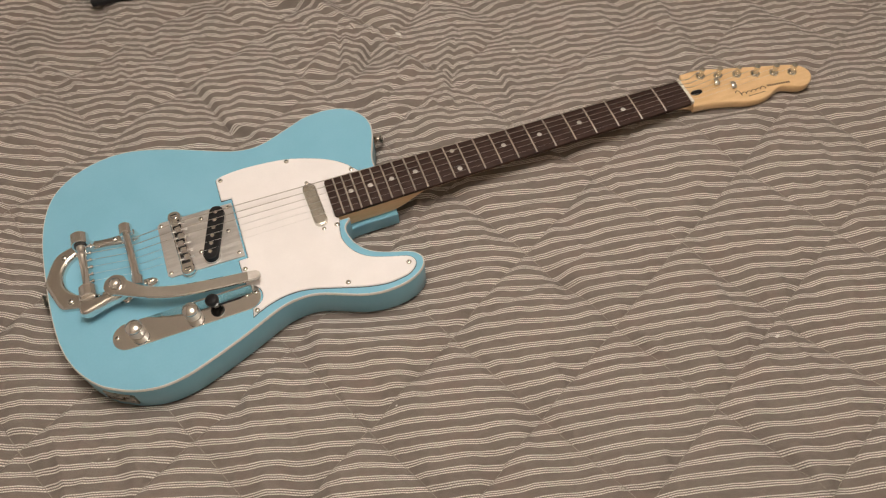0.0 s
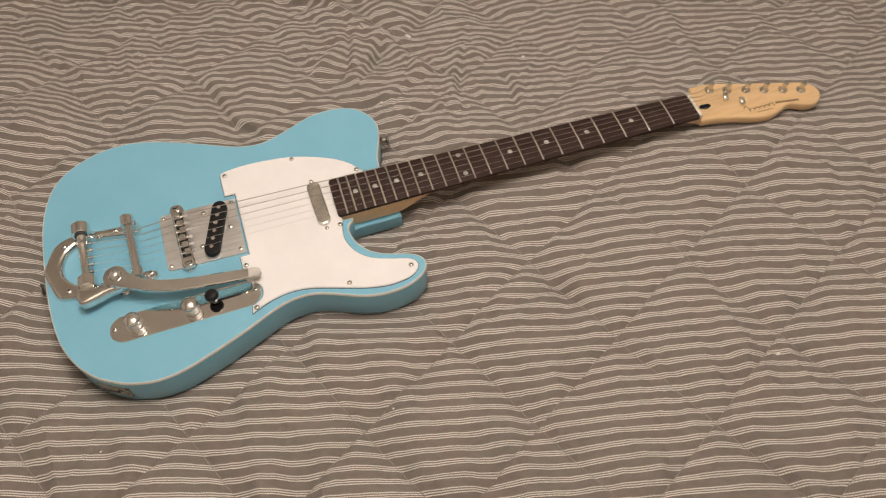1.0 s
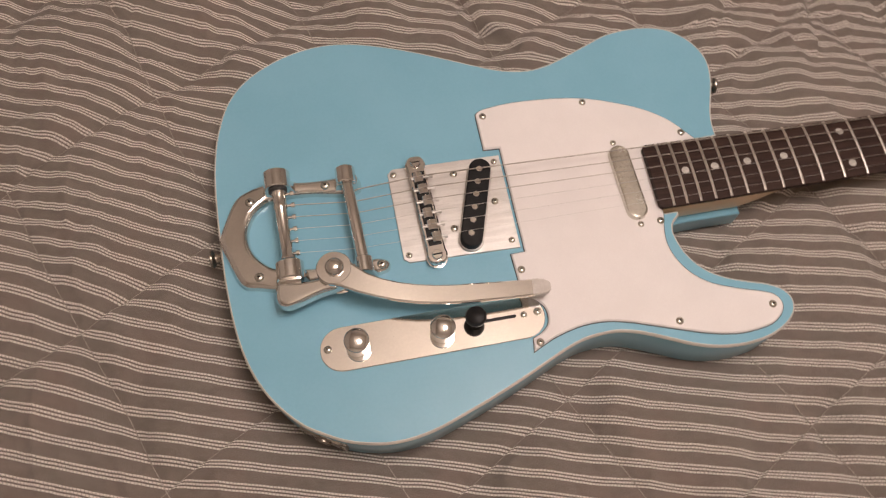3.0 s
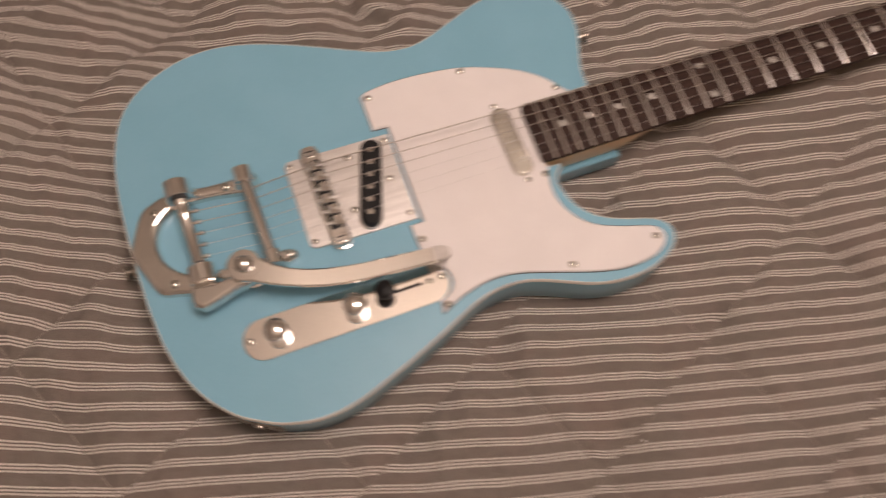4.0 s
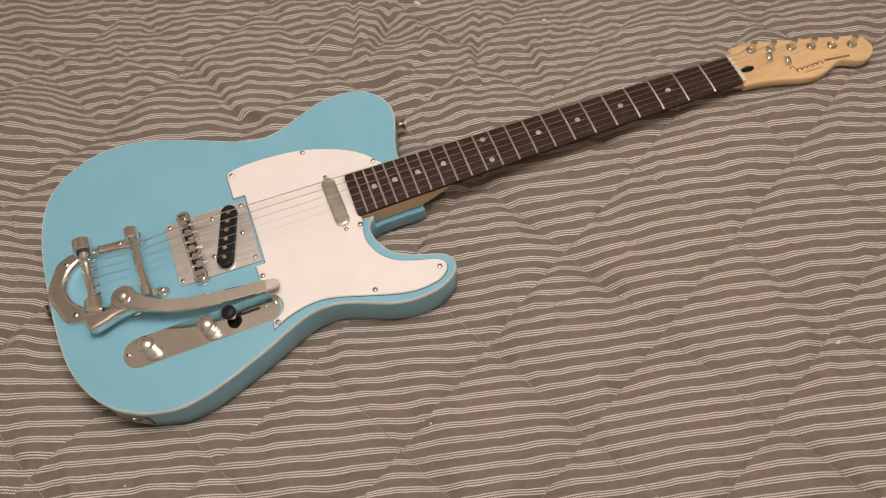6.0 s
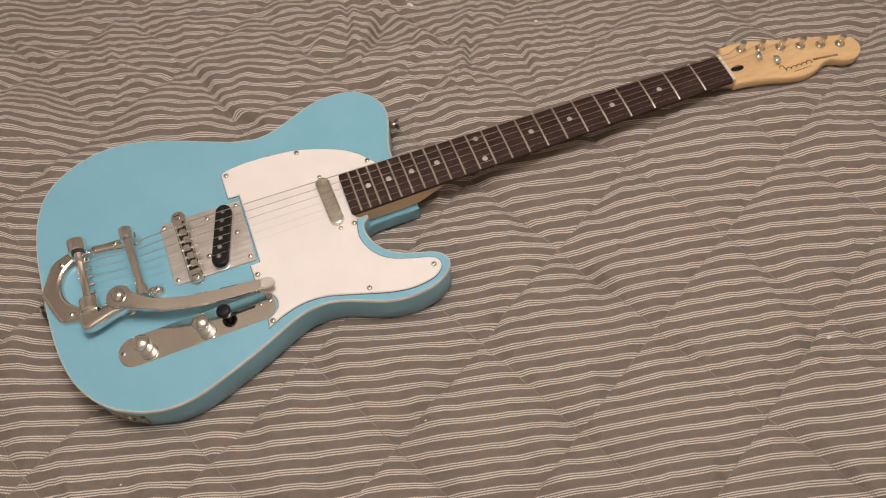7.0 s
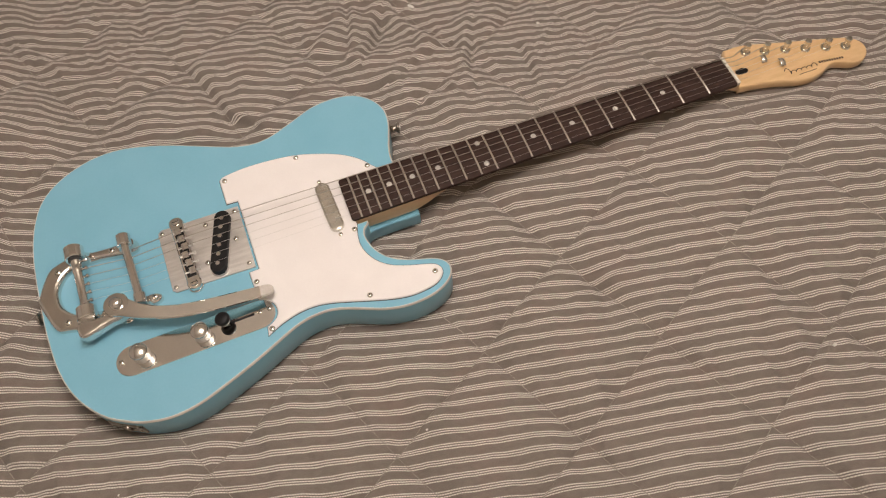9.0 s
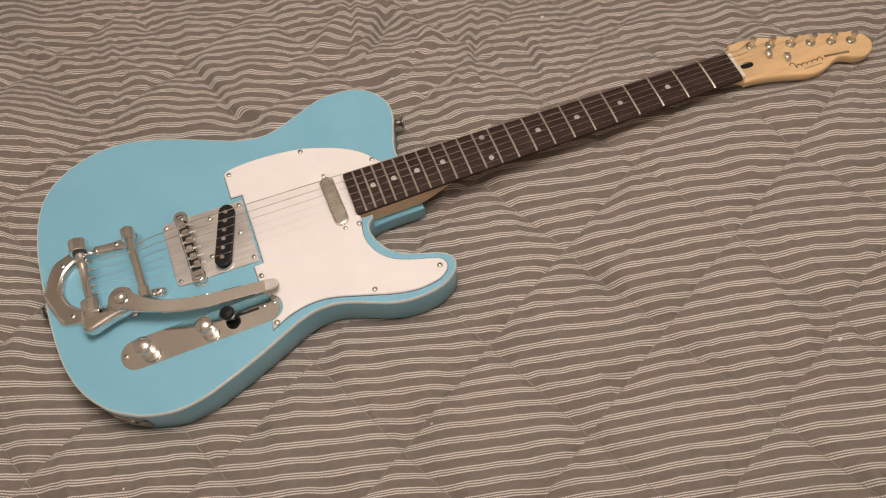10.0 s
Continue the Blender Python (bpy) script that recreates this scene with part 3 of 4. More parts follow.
def screw_mesh(radius, parent, at, name="screw"):
    """A domed screw with a cross in its head."""
    bm = bmesh.new()
    lathe(bm, [(radius, -0.0006), (radius, 0.0002), (radius * 0.8, radius * 0.30), (radius * 0.45, radius * 0.45), (0.0, radius * 0.5)], 16)
    n = len(bm.faces)
    for m in (Matrix.Identity(4), Matrix.Rotation(radians(90), 4, "Z")):
        block(bm, -radius * 0.36, radius * 0.36, -radius * 0.09, radius * 0.09, radius * 0.40, radius * 0.53, 0.0, m)
    for f in bm.faces[n:]:
        f.material_index = 1
    ob = part(name, bm, [NICKEL, BLACK], parent)
    ob.matrix_local = pose(*at, 0, 0, 30)
    return ob


def screws(parent, radius, z, places):
    first = None
    for k, (x, y) in enumerate(places):
        at = (x / 1000, y / 1000, z)
        if first is None:
            first = screw_mesh(radius, parent, at)
        else:
            again(first, parent, at, (0, 0, 37 * k))
    return first


GUARD_A = [(45, 48), (45, 48), (44.4, 78), (45.3, 82.3), (49, 84.9), (58, 86.8), (77, 88.5), (106, 87.5), (135, 83.5), (160, 75.5), (184, 64.5), (202, 51), (214, 36), (219, 30), (219, 30), (174, 30), (174, 30), (174, -31), (174, -31), (171.5, -40), (170, -49), (170, -58)]
GUARD_B = [(173.5, -70), (181, -82), (193, -92), (211, -99.5), (229, -105), (238, -109), (242, -115.5), (240.5, -122), (234.5, -128), (225, -132), (205, -134), (184, -131), (162, -124.5), (139, -117), (121, -111.5), (105, -108.8), (88, -109.5), (70, -114), (58, -119), (50, -123), (50, -123), (51.5, -113)]
GUARD_C = [(51.5, -113), (58, -110), (64, -104.5), (65.8, -97), (64, -89.5), (58, -83.5), (50.5, -81), (50.5, -81), (49.5, -64), (48.5, -45), (48.5, -45), (59.5, -44.5), (59.5, -44.5), (58, 47.5), (58, 47.5)]
GUARD_LINE = rounded(mm(GUARD_A + GUARD_B + GUARD_C), 5)


def pickguard():
    bm = bmesh.new()
    slab(bm, GUARD_LINE, [(-0.0005, TOP - 0.0003), (-0.0005, TOP + 0.0007), (0.0, TOP + 0.0010)], top=False)
    n = len(bm.faces)
    slab(bm, GUARD_LINE, [(0.0, TOP + 0.0010), (0.0003, TOP + 0.0016), (0.0012, TOP + 0.0023)], bottom=False)
    for f in bm.faces[:n]:
        f.material_index = 1
    ob = part("pickguard", bm, [GUARD, PLY_AND_GROOVE_SHADE], guitar, "white plastic pickguard with a dark edge")
    screws(ob, 0.0030, TOP + 0.0025, [(50, 78.5), (134.5, 79), (208, 38), (234, -116.5), (161, -118), (55.5, -117), (53.5, -59), (169.5, -36.5)])


pickguard()


def neck():
    bm = bmesh.new()
    rows, n = [], 15
    for x in [0.1745, 0.20, 0.225, 0.240, 0.248, 0.258, 0.270, 0.285, 0.32, 0.40, 0.48, 0.56, 0.63, 0.642, 0.6522, 0.6523, 0.658, 0.666]:
        heel = 1 - min(max((x - 0.236) / 0.05, 0), 1)
        heel = heel * heel * (3 - 2 * heel)
        deep = 0.0175 - 0.0035 * min(max((x - 0.25) / 0.4, 0), 1) + heel * 0.0085
        power = 2.2 + 9 * heel
        volute = min(max((x - 0.635) / 0.028, 0), 1)
        volute = volute * volute * (3 - 2 * volute)
        face = 0.0487 if x < 0.65225 else 0.0438
        deep, power = (0.0487 - deep) * (1 - volute) + 0.0304 * volute, power + 5 * volute
        deep = face - deep
        w = half_width(min(x, 0.655)) - 0.0004 - 0.0028 * (1 - heel) * (1 - volute)
        row = []
        for k in range(n):
            a = math.pi * k / (n - 1)
            c, s = math.cos(a), math.sin(a)
            row.append(bm.verts.new((x, w * math.copysign(abs(c) ** (2 / power), c), face - deep * abs(s) ** (2 / power))))
        rows.append(row)
    for a, b in zip(rows, rows[1:]):
        for k in range(n - 1):
            bm.faces.new((a[k], a[k + 1], b[k + 1], b[k]))
        bm.faces.new((a[0], b[0], b[-1], a[-1]))
    bm.faces.new(rows[0])
    bm.faces.new(rows[-1])
    # the headstock, cut from the same piece
    line = rounded(mm([(653, 21.3), (653, 21.3), (657, 23.5), (661, 29), (664, 36.5), (664, 36.5), (690, 36), (724, 26), (758, 16), (780, 9.5), (800, 3.5), (814, -2), (823, -11), (825, -22), (819, -33), (808, -38.5), (796, -37.5), (786, -32.5), (777, -29.5), (767, -31.5), (756, -36.5), (741, -39.5), (726, -38), (702, -30), (678, -24), (662, -21.8), (653, -21.0), (653, -21.0)]), 5)
    slab(bm, line, [(0.0040, 0.0300), (0.0014, 0.0312), (0.0, 0.0338), (0.0, 0.0422), (0.0005, 0.0434), (0.0016, 0.0440)])
    ob = part("neck", bm, MAPLE, guitar, "satin pale maple neck and headstock", 50)
    # ink on the headstock
    bm = bmesh.new()
    wave = [(0.716 + 0.0022 * k - 0.0016 * math.cos(k * 2.0 + 0.4), -0.0235 + (0.0014 + 0.0022 * math.exp(-k / 3) + 0.0012 * (k > 15)) * math.sin(k * 2.0) + (0.004 if k < 1.6 else 0), 0.0441) for k in np.arange(0, 19, 0.25)]
    tube(bm, wave, 0.0006, 5)
    for x0, x1, y in ((0.728, 0.752, -0.0300),):
        block(bm, x0, x1, y - 0.0004, y + 0.0004, 0.0437, 0.0443)
    for v in bm.verts:
        v.co.z = 0.0441 + (v.co.z - 0.0441) * 0.25
    part("logo", bm, INK, ob, "dark curly mark, no letters")
    bm = bmesh.new()
    turn = Matrix.Translation((0.775, -0.0245, 0)) @ Matrix.Rotation(radians(-8), 4, "Z")
    for k in range(10):
        block(bm, -0.0155 + k * 0.0032, -0.0132 + k * 0.0032, -0.0016, 0.0016, 0.0438, 0.04415, 0.0, turn)
    part("model_mark", bm, INK, ob, "small dark bars in place of lettering")
    bm = bmesh.new()
    slab(bm, [Vector((0.6685 + 0.0085 * math.cos(a), 0.0046 * math.sin(a))) for a in np.linspace(0, 2 * math.pi, 28, endpoint=False)], [(0.0, 0.0438), (0.0002, 0.04412)])
    part("truss_rod_hole", bm, BLACK, ob, "dark truss rod hole")
    # nut
    bm = bmesh.new()
    block(bm, 0.6478, 0.6518, -0.0206, 0.0206, 0.0492, 0.0553, 0.0006)
    part("nut", bm, BONE, ob, "white bone nut")
    return ob


neck()


def fretboard():
    bm = bmesh.new()
    n, rows = 11, []
    for x, cut in ((0.1705, 0.0035), (0.1713, 0.0014), (0.1730, 0.0), (0.30, 0.0), (0.45, 0.0), (0.6478, 0.0)):
        w = half_width(x) - cut
        top = [bm.verts.new((x, y, board_z(y) - (0.0004 if abs(y) > w * 0.99 else 0))) for y in np.linspace(-w, w, n)]
        rows.append(top + [bm.verts.new((x, w, 0.0486)), bm.verts.new((x, -w, 0.0486))])
    for a, b in zip(rows, rows[1:]):
        for k in range(n + 2):
            j = (k + 1) % (n + 2)
            bm.faces.new((a[k], a[j], b[j], b[k]))
    bm.faces.new(rows[0])
    bm.faces.new(rows[-1])
    board = part("fretboard", bm, ROSEWOOD, guitar, "dark rosewood fretboard", 30)
    for k in range(1, 23):
        x = fret_x(k)
        bm = bmesh.new()
        w, rows = half_width(x) - 0.0002, []
        for y in np.linspace(-w, w, 9):
            z = board_z(y)
            end = 0.0004 if abs(y) > w * 0.99 else 0.0
            rows.append([bm.verts.new((x + dx, y, z + dz - end)) for dx, dz in ((-0.0012, -0.0002), (-0.0010, 0.0006), (0, 0.0011), (0.0010, 0.0006), (0.0012, -0.0002))])
        for a, b in zip(rows, rows[1:]):
            for i in range(4):
                bm.faces.new((a[i], a[i + 1], b[i + 1], b[i]))
        bm.faces.new(rows[0])
        bm.faces.new(rows[-1])
        part("fret", bm, FRETWIRE, board)
    first = None
    for k, y in ((3, 0), (5, 0), (7, 0), (9, 0), (12, 0.0148), (12, -0.0148), (15, 0), (17, 0), (19, 0), (21, 0)):
        at = ((fret_x(k) + fret_x(k - 1)) / 2, y, board_z(y))
        turn = (math.degrees(-y / 0.2413), 0, 0)
        if first is None:
            bm = bmesh.new()
            lathe(bm, [(0.0031, -0.0005), (0.0031, 0.00006), (0.0, 0.00012)], 20)
            first = part("inlay_dot", bm, PEARL, board)
            first.matrix_local = pose(*at, *turn)
        else:
            again(first, board, at, turn)


fretboard()

POSTS = [(687, 24), (709, 16.5), (733, 9.5), (756, 2), (779.5, -5.5), (802, -13)]


def tuner():
    """A tuning machine: bushing and post on the face, gear case and button behind."""
    ob = new("tuner")
    ob.parent = guitar
    bm = bmesh.new()
    lathe(bm, [(0.0060, -0.001), (0.0060, 0.0014), (0.0050, 0.0026), (0.0, 0.0026)], 24)
    part("bushing", bm, NICKEL, ob)
    bm = bmesh.new()
    lathe(bm, [(0.0037, 0.0), (0.0037, 0.0048), (0.0030, 0.0058), (0.0030, 0.0082), (0.0038, 0.0096), (0.0038, 0.0138), (0.0028, 0.0148), (0.0, 0.0148)], 20)
    part("post", bm, NICKEL, ob)
    bm = bmesh.new()
    block(bm, -0.0065, 0.0065, -0.0100, 0.0090, -0.0260, -0.0138, 0.002)
    part("gear_case", bm, BRUSHED, ob)
    bm = bmesh.new()
    tube(bm, [(0, 0.008, -0.021), (0, 0.0185, -0.021)], 0.0022, 10)
    slab(bm, [Vector((0.0078 * math.cos(a), 0.0245 + 0.0068 * math.sin(a))) for a in np.linspace(0, 2 * math.pi, 20, endpoint=False)], [(0.0012, -0.0243), (0.0, -0.0228), (0.0, -0.0192), (0.0012, -0.0177)])
    part("button", bm, BRUSHED, ob)
    return ob


def tuners():
    first = tuner()
    for k, (x, y) in enumerate(POSTS):
        m = pose(x / 1000, y / 1000, 0.044, 0, 0, -17)
        if k == 0:
            first.matrix_local = m
            continue
        made = new("tuner")
        made.parent = guitar
        made.matrix_local = m
        for child in first.children:
            again(child, made, (0, 0, 0))
    for x, y in ((0.699, 0.0045), (0.7165, -0.008)):
        tree = new("string_tree")
        tree.parent = guitar
        tree.matrix_local = pose(x, y, 0.044, 0, 0, -12)
        bm = bmesh.new()
        lathe(bm, [(0.0022, 0.0), (0.0022, 0.004), (0.0, 0.0052)], 14)
        part("stem", bm, CHROME, tree)
        bm = bmesh.new()
        rows = []
        for w in np.linspace(-0.006, 0.006, 7):
            z = 0.0078 - 0.0035 * (abs(w) / 0.006) ** 1.5 if abs(w) > 0.001 else 0.0066
            rows.append([bm.verts.new((dx, w, z + dz)) for dx, dz in ((-0.0032, -0.0006), (-0.002, 0.0004), (0.002, 0.0004), (0.0032, -0.0006), (0, -0.0012))])
        for a, b in zip(rows, rows[1:]):
            for i in range(5):
                bm.faces.new((a[i], a[(i + 1) % 5], b[(i + 1) % 5], b[i]))
        bm.faces.new(rows[0])
        bm.faces.new(rows[-1])
        part("wing", bm, CHROME, tree)


tuners()


def bridge_plate():
    bm = bmesh.new()
    slab(bm, rounded(mm([(-35, 38), (-35, 38), (-31, 42), (-31, 42), (56, 41.5), (56, 41.5), (57, -40.5), (57, -40.5), (-29, -39.5), (-29, -39.5), (-33, -36), (-33, -36)]), 2), [(0.0, TOP - 0.0003), (0.0, TOP + 0.0010), (0.0004, TOP + 0.0015)])
    ob = part("bridge_plate", bm, BRUSHED, guitar, "bright steel bridge plate")
    screws(ob, 0.0026, TOP + 0.0016, [(-30.5, 36.5), (51, 36), (51.5, -33.5), (-28.5, -33.5)])
    screws(ob, 0.0030, TOP + 0.0020, [(17, 30), (45, 1), (9.5, -17)])


bridge_plate()


def bridge_pickup():
    bm = bmesh.new()
    slab(bm, stadium(0.0375, 0.0275, 0.0205, -0.0290, 0.0086, 14), [(0.0, TOP), (0.0, 0.0548), (0.0004, 0.0556), (0.0014, 0.0560)])
    ob = part("bridge_pickup", bm, BLACK, guitar, "slanted glossy black single-coil pickup")
    bm = bmesh.new()
    slab(bm, stadium(0.0375, 0.0275, 0.0205, -0.0290, 0.0097, 14), [(0.0, TOP + 0.0014), (0.0, TOP + 0.0034), (0.0005, TOP + 0.004)])
    part("bobbin_base", bm, BRUSHED, ob, "pale metal base plate")
    first = None
    for k in range(6):
        t = k / 5
        at = (0.0368 - t * 0.0160, 0.0265 - t * 0.0532, 0.0560)
        if first is None:
            bm = bmesh.new()
            lathe(bm, [(0.0025, -0.002), (0.0025, 0.0004), (0.0019, 0.0009), (0.0, 0.0009)], 18)
            first = part("pole_piece", bm, CHROME, ob)
            first.matrix_local = pose(*at)
        else:
            again(first, ob, at)


def neck_pickup():
    bm = bmesh.new()
    slab(bm, stadium(0.1510, 0.0240, 0.1530, -0.0250, 0.0083, 14), [(0.0003, TOP), (0.0, TOP + 0.001), (0.0, 0.0505), (0.0006, 0.0518), (0.0020, 0.0524)])
    ob = part("neck_pickup", bm, NICKEL, guitar, "slim dull nickel pickup cover")
    screws(ob, 0.0025, TOP + 0.0024, [(150.2, 37), (153.6, -37)])


bridge_pickup()
neck_pickup()


def tune_bridge():
    """The roller-type bridge bar on two posts."""
    ob = new("bridge")
    ob.parent = guitar
    ob.matrix_local = pose(-0.0100, 0.0002, 0, 0, 0, 3.2)
    bm = bmesh.new()
    line = rounded(mm([(-7, 33), (-7.8, 40), (-4.5, 46), (4.5, 46), (7.8, 40), (7, 33), (7, 0), (7, -33), (7.8, -40), (4.5, -46), (-4.5, -46), (-7.8, -40), (-7, -33), (-7, 0)]), 5)
    slab(bm, line, [(0.0008, 0.0495), (0.0, 0.0502), (0.0, 0.0538), (0.0010, 0.0548)])
    part("bar", bm, CHROME, ob)
    bm = bmesh.new()
    block(bm, -0.0046, 0.0052, -0.0320, 0.0320, 0.0540, 0.0551, 0.0002)
    part("channel", bm, BLACK, ob, "dark saddle channel")
    for sign in (1, -1):
        bm = bmesh.new()
        lathe(bm, [(0.0078, TOP + 0.0002), (0.0080, TOP + 0.0012), (0.0080, TOP + 0.0030), (0.0050, TOP + 0.0034), (0.0035, TOP + 0.0045)], 26, Matrix.Translation((0, sign * 0.0400, 0)))
        part("thumb_wheel", bm, CHROME, ob)
        bm = bmesh.new()
        lathe(bm, [(0.0042, 0.0540), (0.0042, 0.0556), (0.0034, 0.0566), (0.0, 0.0566)], 22, Matrix.Translation((0, sign * 0.0400, 0)))
        n = len(bm.faces)
        block(bm, -0.0034, 0.0034, sign * 0.0400 - 0.0005, sign * 0.0400 + 0.0005, 0.0560, 0.0568)
        for f in bm.faces[n:]:
            f.material_index = 1
        part("post", bm, [CHROME, BLACK], ob)
    for k in range(6):
        y = 0.0262 - k * 0.01048
        dx = (-0.0012, 0.0004, 0.0018, -0.0006, 0.0008, 0.0022)[k]
        saddle = new("saddle")
        saddle.parent = ob
        bm = bmesh.new()
        prof = [(-0.0030, 0.0544), (-0.0030, 0.0572), (-0.0004, 0.0584), (0.0042, 0.0574), (0.0042, 0.0544)]
        ends = [[bm.verts.new((x + dx, y + w, z)) for x, z in prof] for w in (-0.0041, 0.0041)]
        for i in range(5):
            bm.faces.new((ends[0][i], ends[0][(i + 1) % 5], ends[1][(i + 1) % 5], ends[1][i]))
        bm.faces.new(ends[0])
        bm.faces.new(ends[1])
        bmesh.ops.bevel(bm, geom=bm.edges[:], offset=0.0003, segments=1, affect="EDGES")
        part("block", bm, CHROME, saddle, "", 10)
        bm = bmesh.new()
        tube(bm, [(-0.0060, y, 0.0552), (0.0100, y, 0.0552)], 0.0010, 8)
        tube(bm, [(0.0088, y, 0.0552), (0.0110, y, 0.0552)], 0.0019, 12)
        part("adjuster", bm, BRUSHED, saddle)


tune_bridge()


def cylinder_between(bm, a, b, profile, n=24):
    """A turned piece from a to b; the profile is (radius, share of the way)."""
    a, b = Vector(a), Vector(b)
    turn = (b - a).to_track_quat("Z", "Y").to_matrix().to_4x4()
    lathe(bm, [(r, t * (b - a).length) for r, t in profile], n, Matrix.Translation(a) @ turn)


SHAFT, BAR = 0.0645, 0.0630  # heights of the string shaft and the tension bar


def tailpiece():
    """The spring vibrato: horseshoe frame, string shaft, tension bar, bracket and arm."""
    ob = new("vibrato_tailpiece")
    ob.parent = guitar
    tagged(ob, "polished chrome spring vibrato tailpiece with long arm")
    bm = bmesh.new()
    outer = [(-169.5, 0), (-169.5, 0), (-162, 20), (-154, 34), (-143, 40), (-132, 43), (-122, 44.5), (-112, 43.5), (-105, 41), (-92, 40), (-78, 40), (-70, 41), (-62, 40.5), (-57, 35), (-58, 26.5), (-68, 24), (-80, 25.5), (-94, 28), (-106, 29), (-116, 29), (-126, 27)]
    inner = [(-131, 26), (-140, 19), (-146, 8), (-147, -3), (-144, -14), (-137, -23), (-128, -29), (-112, -32), (-90, -34), (-72, -34), (-60, -33), (-50, -33), (-44, -37), (-45, -43), (-53, -45.5), (-66, -46), (-90, -45), (-112, -46), (-128, -47), (-141, -44), (-154, -39.5), (-162, -22)]
    slab(bm, rounded(mm(outer + inner), 5), [(0.0, TOP), (0.0, TOP + 0.0032), (0.0006, TOP + 0.0050), (0.0016, TOP + 0.0064), (0.0028, TOP + 0.0073), (0.0042, TOP + 0.0078)])
    part("frame", bm, CHROME, ob, "polished horseshoe frame", 50)
    screws(ob, 0.0036, TOP + 0.0078, [(-143.5, 27.5), (-84.5, 33), (-141, -35.5), (-50, -39.5)])
    # bearing blocks and shaft, a little out of square with the strings
    for x, y0, y1 in ((-0.1197, 0.0430, 0.0280), (-0.1165, -0.0325, -0.0470)):
        bm = bmesh.new()
        low, high = min(y0, y1), max(y0, y1)
        cylinder_between(bm, (x, y0, SHAFT), (x, y1, SHAFT), [(0.0094, 0.0), (0.0103, 0.06), (0.0103, 0.94), (0.0094, 1.0)], 40)
        foot = rounded([(x - 0.0135, low + 0.003), (x - 0.0125, high - 0.002), (x - 0.004, high - 0.0005), (x + 0.008, high - 0.001), (x + 0.0125, high - 0.004), (x + 0.0125, low + 0.003), (x + 0.006, low + 0.0005), (x - 0.006, low + 0.0005)], 4)
        slab(bm, foot, [(0.0, TOP + 0.003), (0.0008, TOP + 0.0070), (0.0026, TOP + 0.0110), (0.0040, TOP + 0.0150)])
        part("bearing", bm, CHROME, ob, "", 20)
        bm = bmesh.new()
        inner = y1 if y0 > 0 else y0
        step = -1 if y0 > 0 else 1
        cylinder_between(bm, (x, inner, SHAFT), (x, inner + step * 0.0022, SHAFT), [(0.0066, 0.0), (0.0070, 0.3), (0.0070, 0.7), (0.0064, 1.0)], 28)
        part("washer", bm, PLY_AND_GROOVE_SHADE, ob, "dark washer", 30)
    bm = bmesh.new()
    cylinder_between(bm, (-0.1193, 0.0285, SHAFT), (-0.1168, -0.0325, SHAFT), [(0.0056, 0.0), (0.0056, 0.09), (0.0048, 0.12), (0.0048, 0.20), (0.0053, 0.22), (0.0053, 0.27), (0.0047, 0.29), (0.0047, 0.90), (0.0056, 0.93), (0.0056, 1.0)], 24)
    shaft = part("string_shaft", bm, CHROME, ob)
    for k in range(6):
        bm = bmesh.new()
        y = 0.0232 - k * 0.00985
        tube(bm, [(-0.1150, y, SHAFT + 0.001), (-0.1095, y, SHAFT + 0.001)], 0.0011, 8)
        tube(bm, [(-0.1106, y, SHAFT + 0.001), (-0.1080, y, SHAFT + 0.001)], 0.0021, 10)
        part("string_pin", bm, CHROME, shaft)
    # tension bar with its two end blocks
    bm = bmesh.new()
    cylinder_between(bm, (-0.0672, 0.0300, BAR), (-0.0629, -0.0420, BAR), [(0.0045, 0.0), (0.0047, 0.05), (0.0047, 0.95), (0.0045, 1.0)], 24)
    part("tension_bar", bm, CHROME, ob)
    for x, y0, y1, r in ((-0.0676, 0.0260, 0.0395, 0.0077), (-0.0627, -0.0490, -0.0365, 0.0066)):
        bm = bmesh.new()
        cylinder_between(bm, (x, y0, BAR), (x, y1, BAR), [(r - 0.0007, 0.0), (r, 0.05), (r, 0.95), (r - 0.0007, 1.0)], 36)
        foot = rounded([(x - r - 0.002, y0 + 0.001), (x - r - 0.002, y1 - 0.002), (x, y1 - 0.0005), (x + r + 0.002, y1 - 0.002), (x + r + 0.002, y0 + 0.001), (x, y0)], 4)
        slab(bm, foot, [(0.0, TOP + 0.003), (0.0008, TOP + 0.0070), (0.0026, TOP + 0.0130)])
        part("bar_block", bm, CHROME, ob, "", 20)
    # bracket from the shaft's end to the arm's hinge
    bm = bmesh.new()
    line = rounded(mm([(-127, -47), (-127, -47), (-128.5, -54), (-128.5, -60), (-126, -65), (-120, -67), (-110, -64.5), (-96, -60), (-84, -58), (-72, -52), (-72, -44), (-80, -39.5), (-89, -42), (-96, -48), (-108, -49), (-118, -48)]), 5)
    slab(bm, line, [(0.0016, 0.0545), (0.0004, 0.0558), (0.0, 0.0575), (0.0, 0.0640), (0.0006, 0.0662), (0.0018, 0.0677), (0.0034, 0.0684)])
    block(bm, -0.1265, -0.1090, -0.0575, -0.0460, 0.0490, 0.0675, 0.002)
    part("bracket", bm, CHROME, ob, "", 25)
    bm = bmesh.new()
    lathe(bm, [(0.0095, TOP), (0.0105, TOP + 0.001), (0.0105, TOP + 0.0035), (0.0085, TOP + 0.0045)], 26, Matrix.Translation((-0.0820, -0.0460, 0)))
    coil = [(-0.0820 + 0.0075 * math.cos(a), -0.0460 + 0.0075 * math.sin(a), TOP + 0.0035 + a * 0.00042) for a in np.linspace(0, 7 * math.pi, 90)]
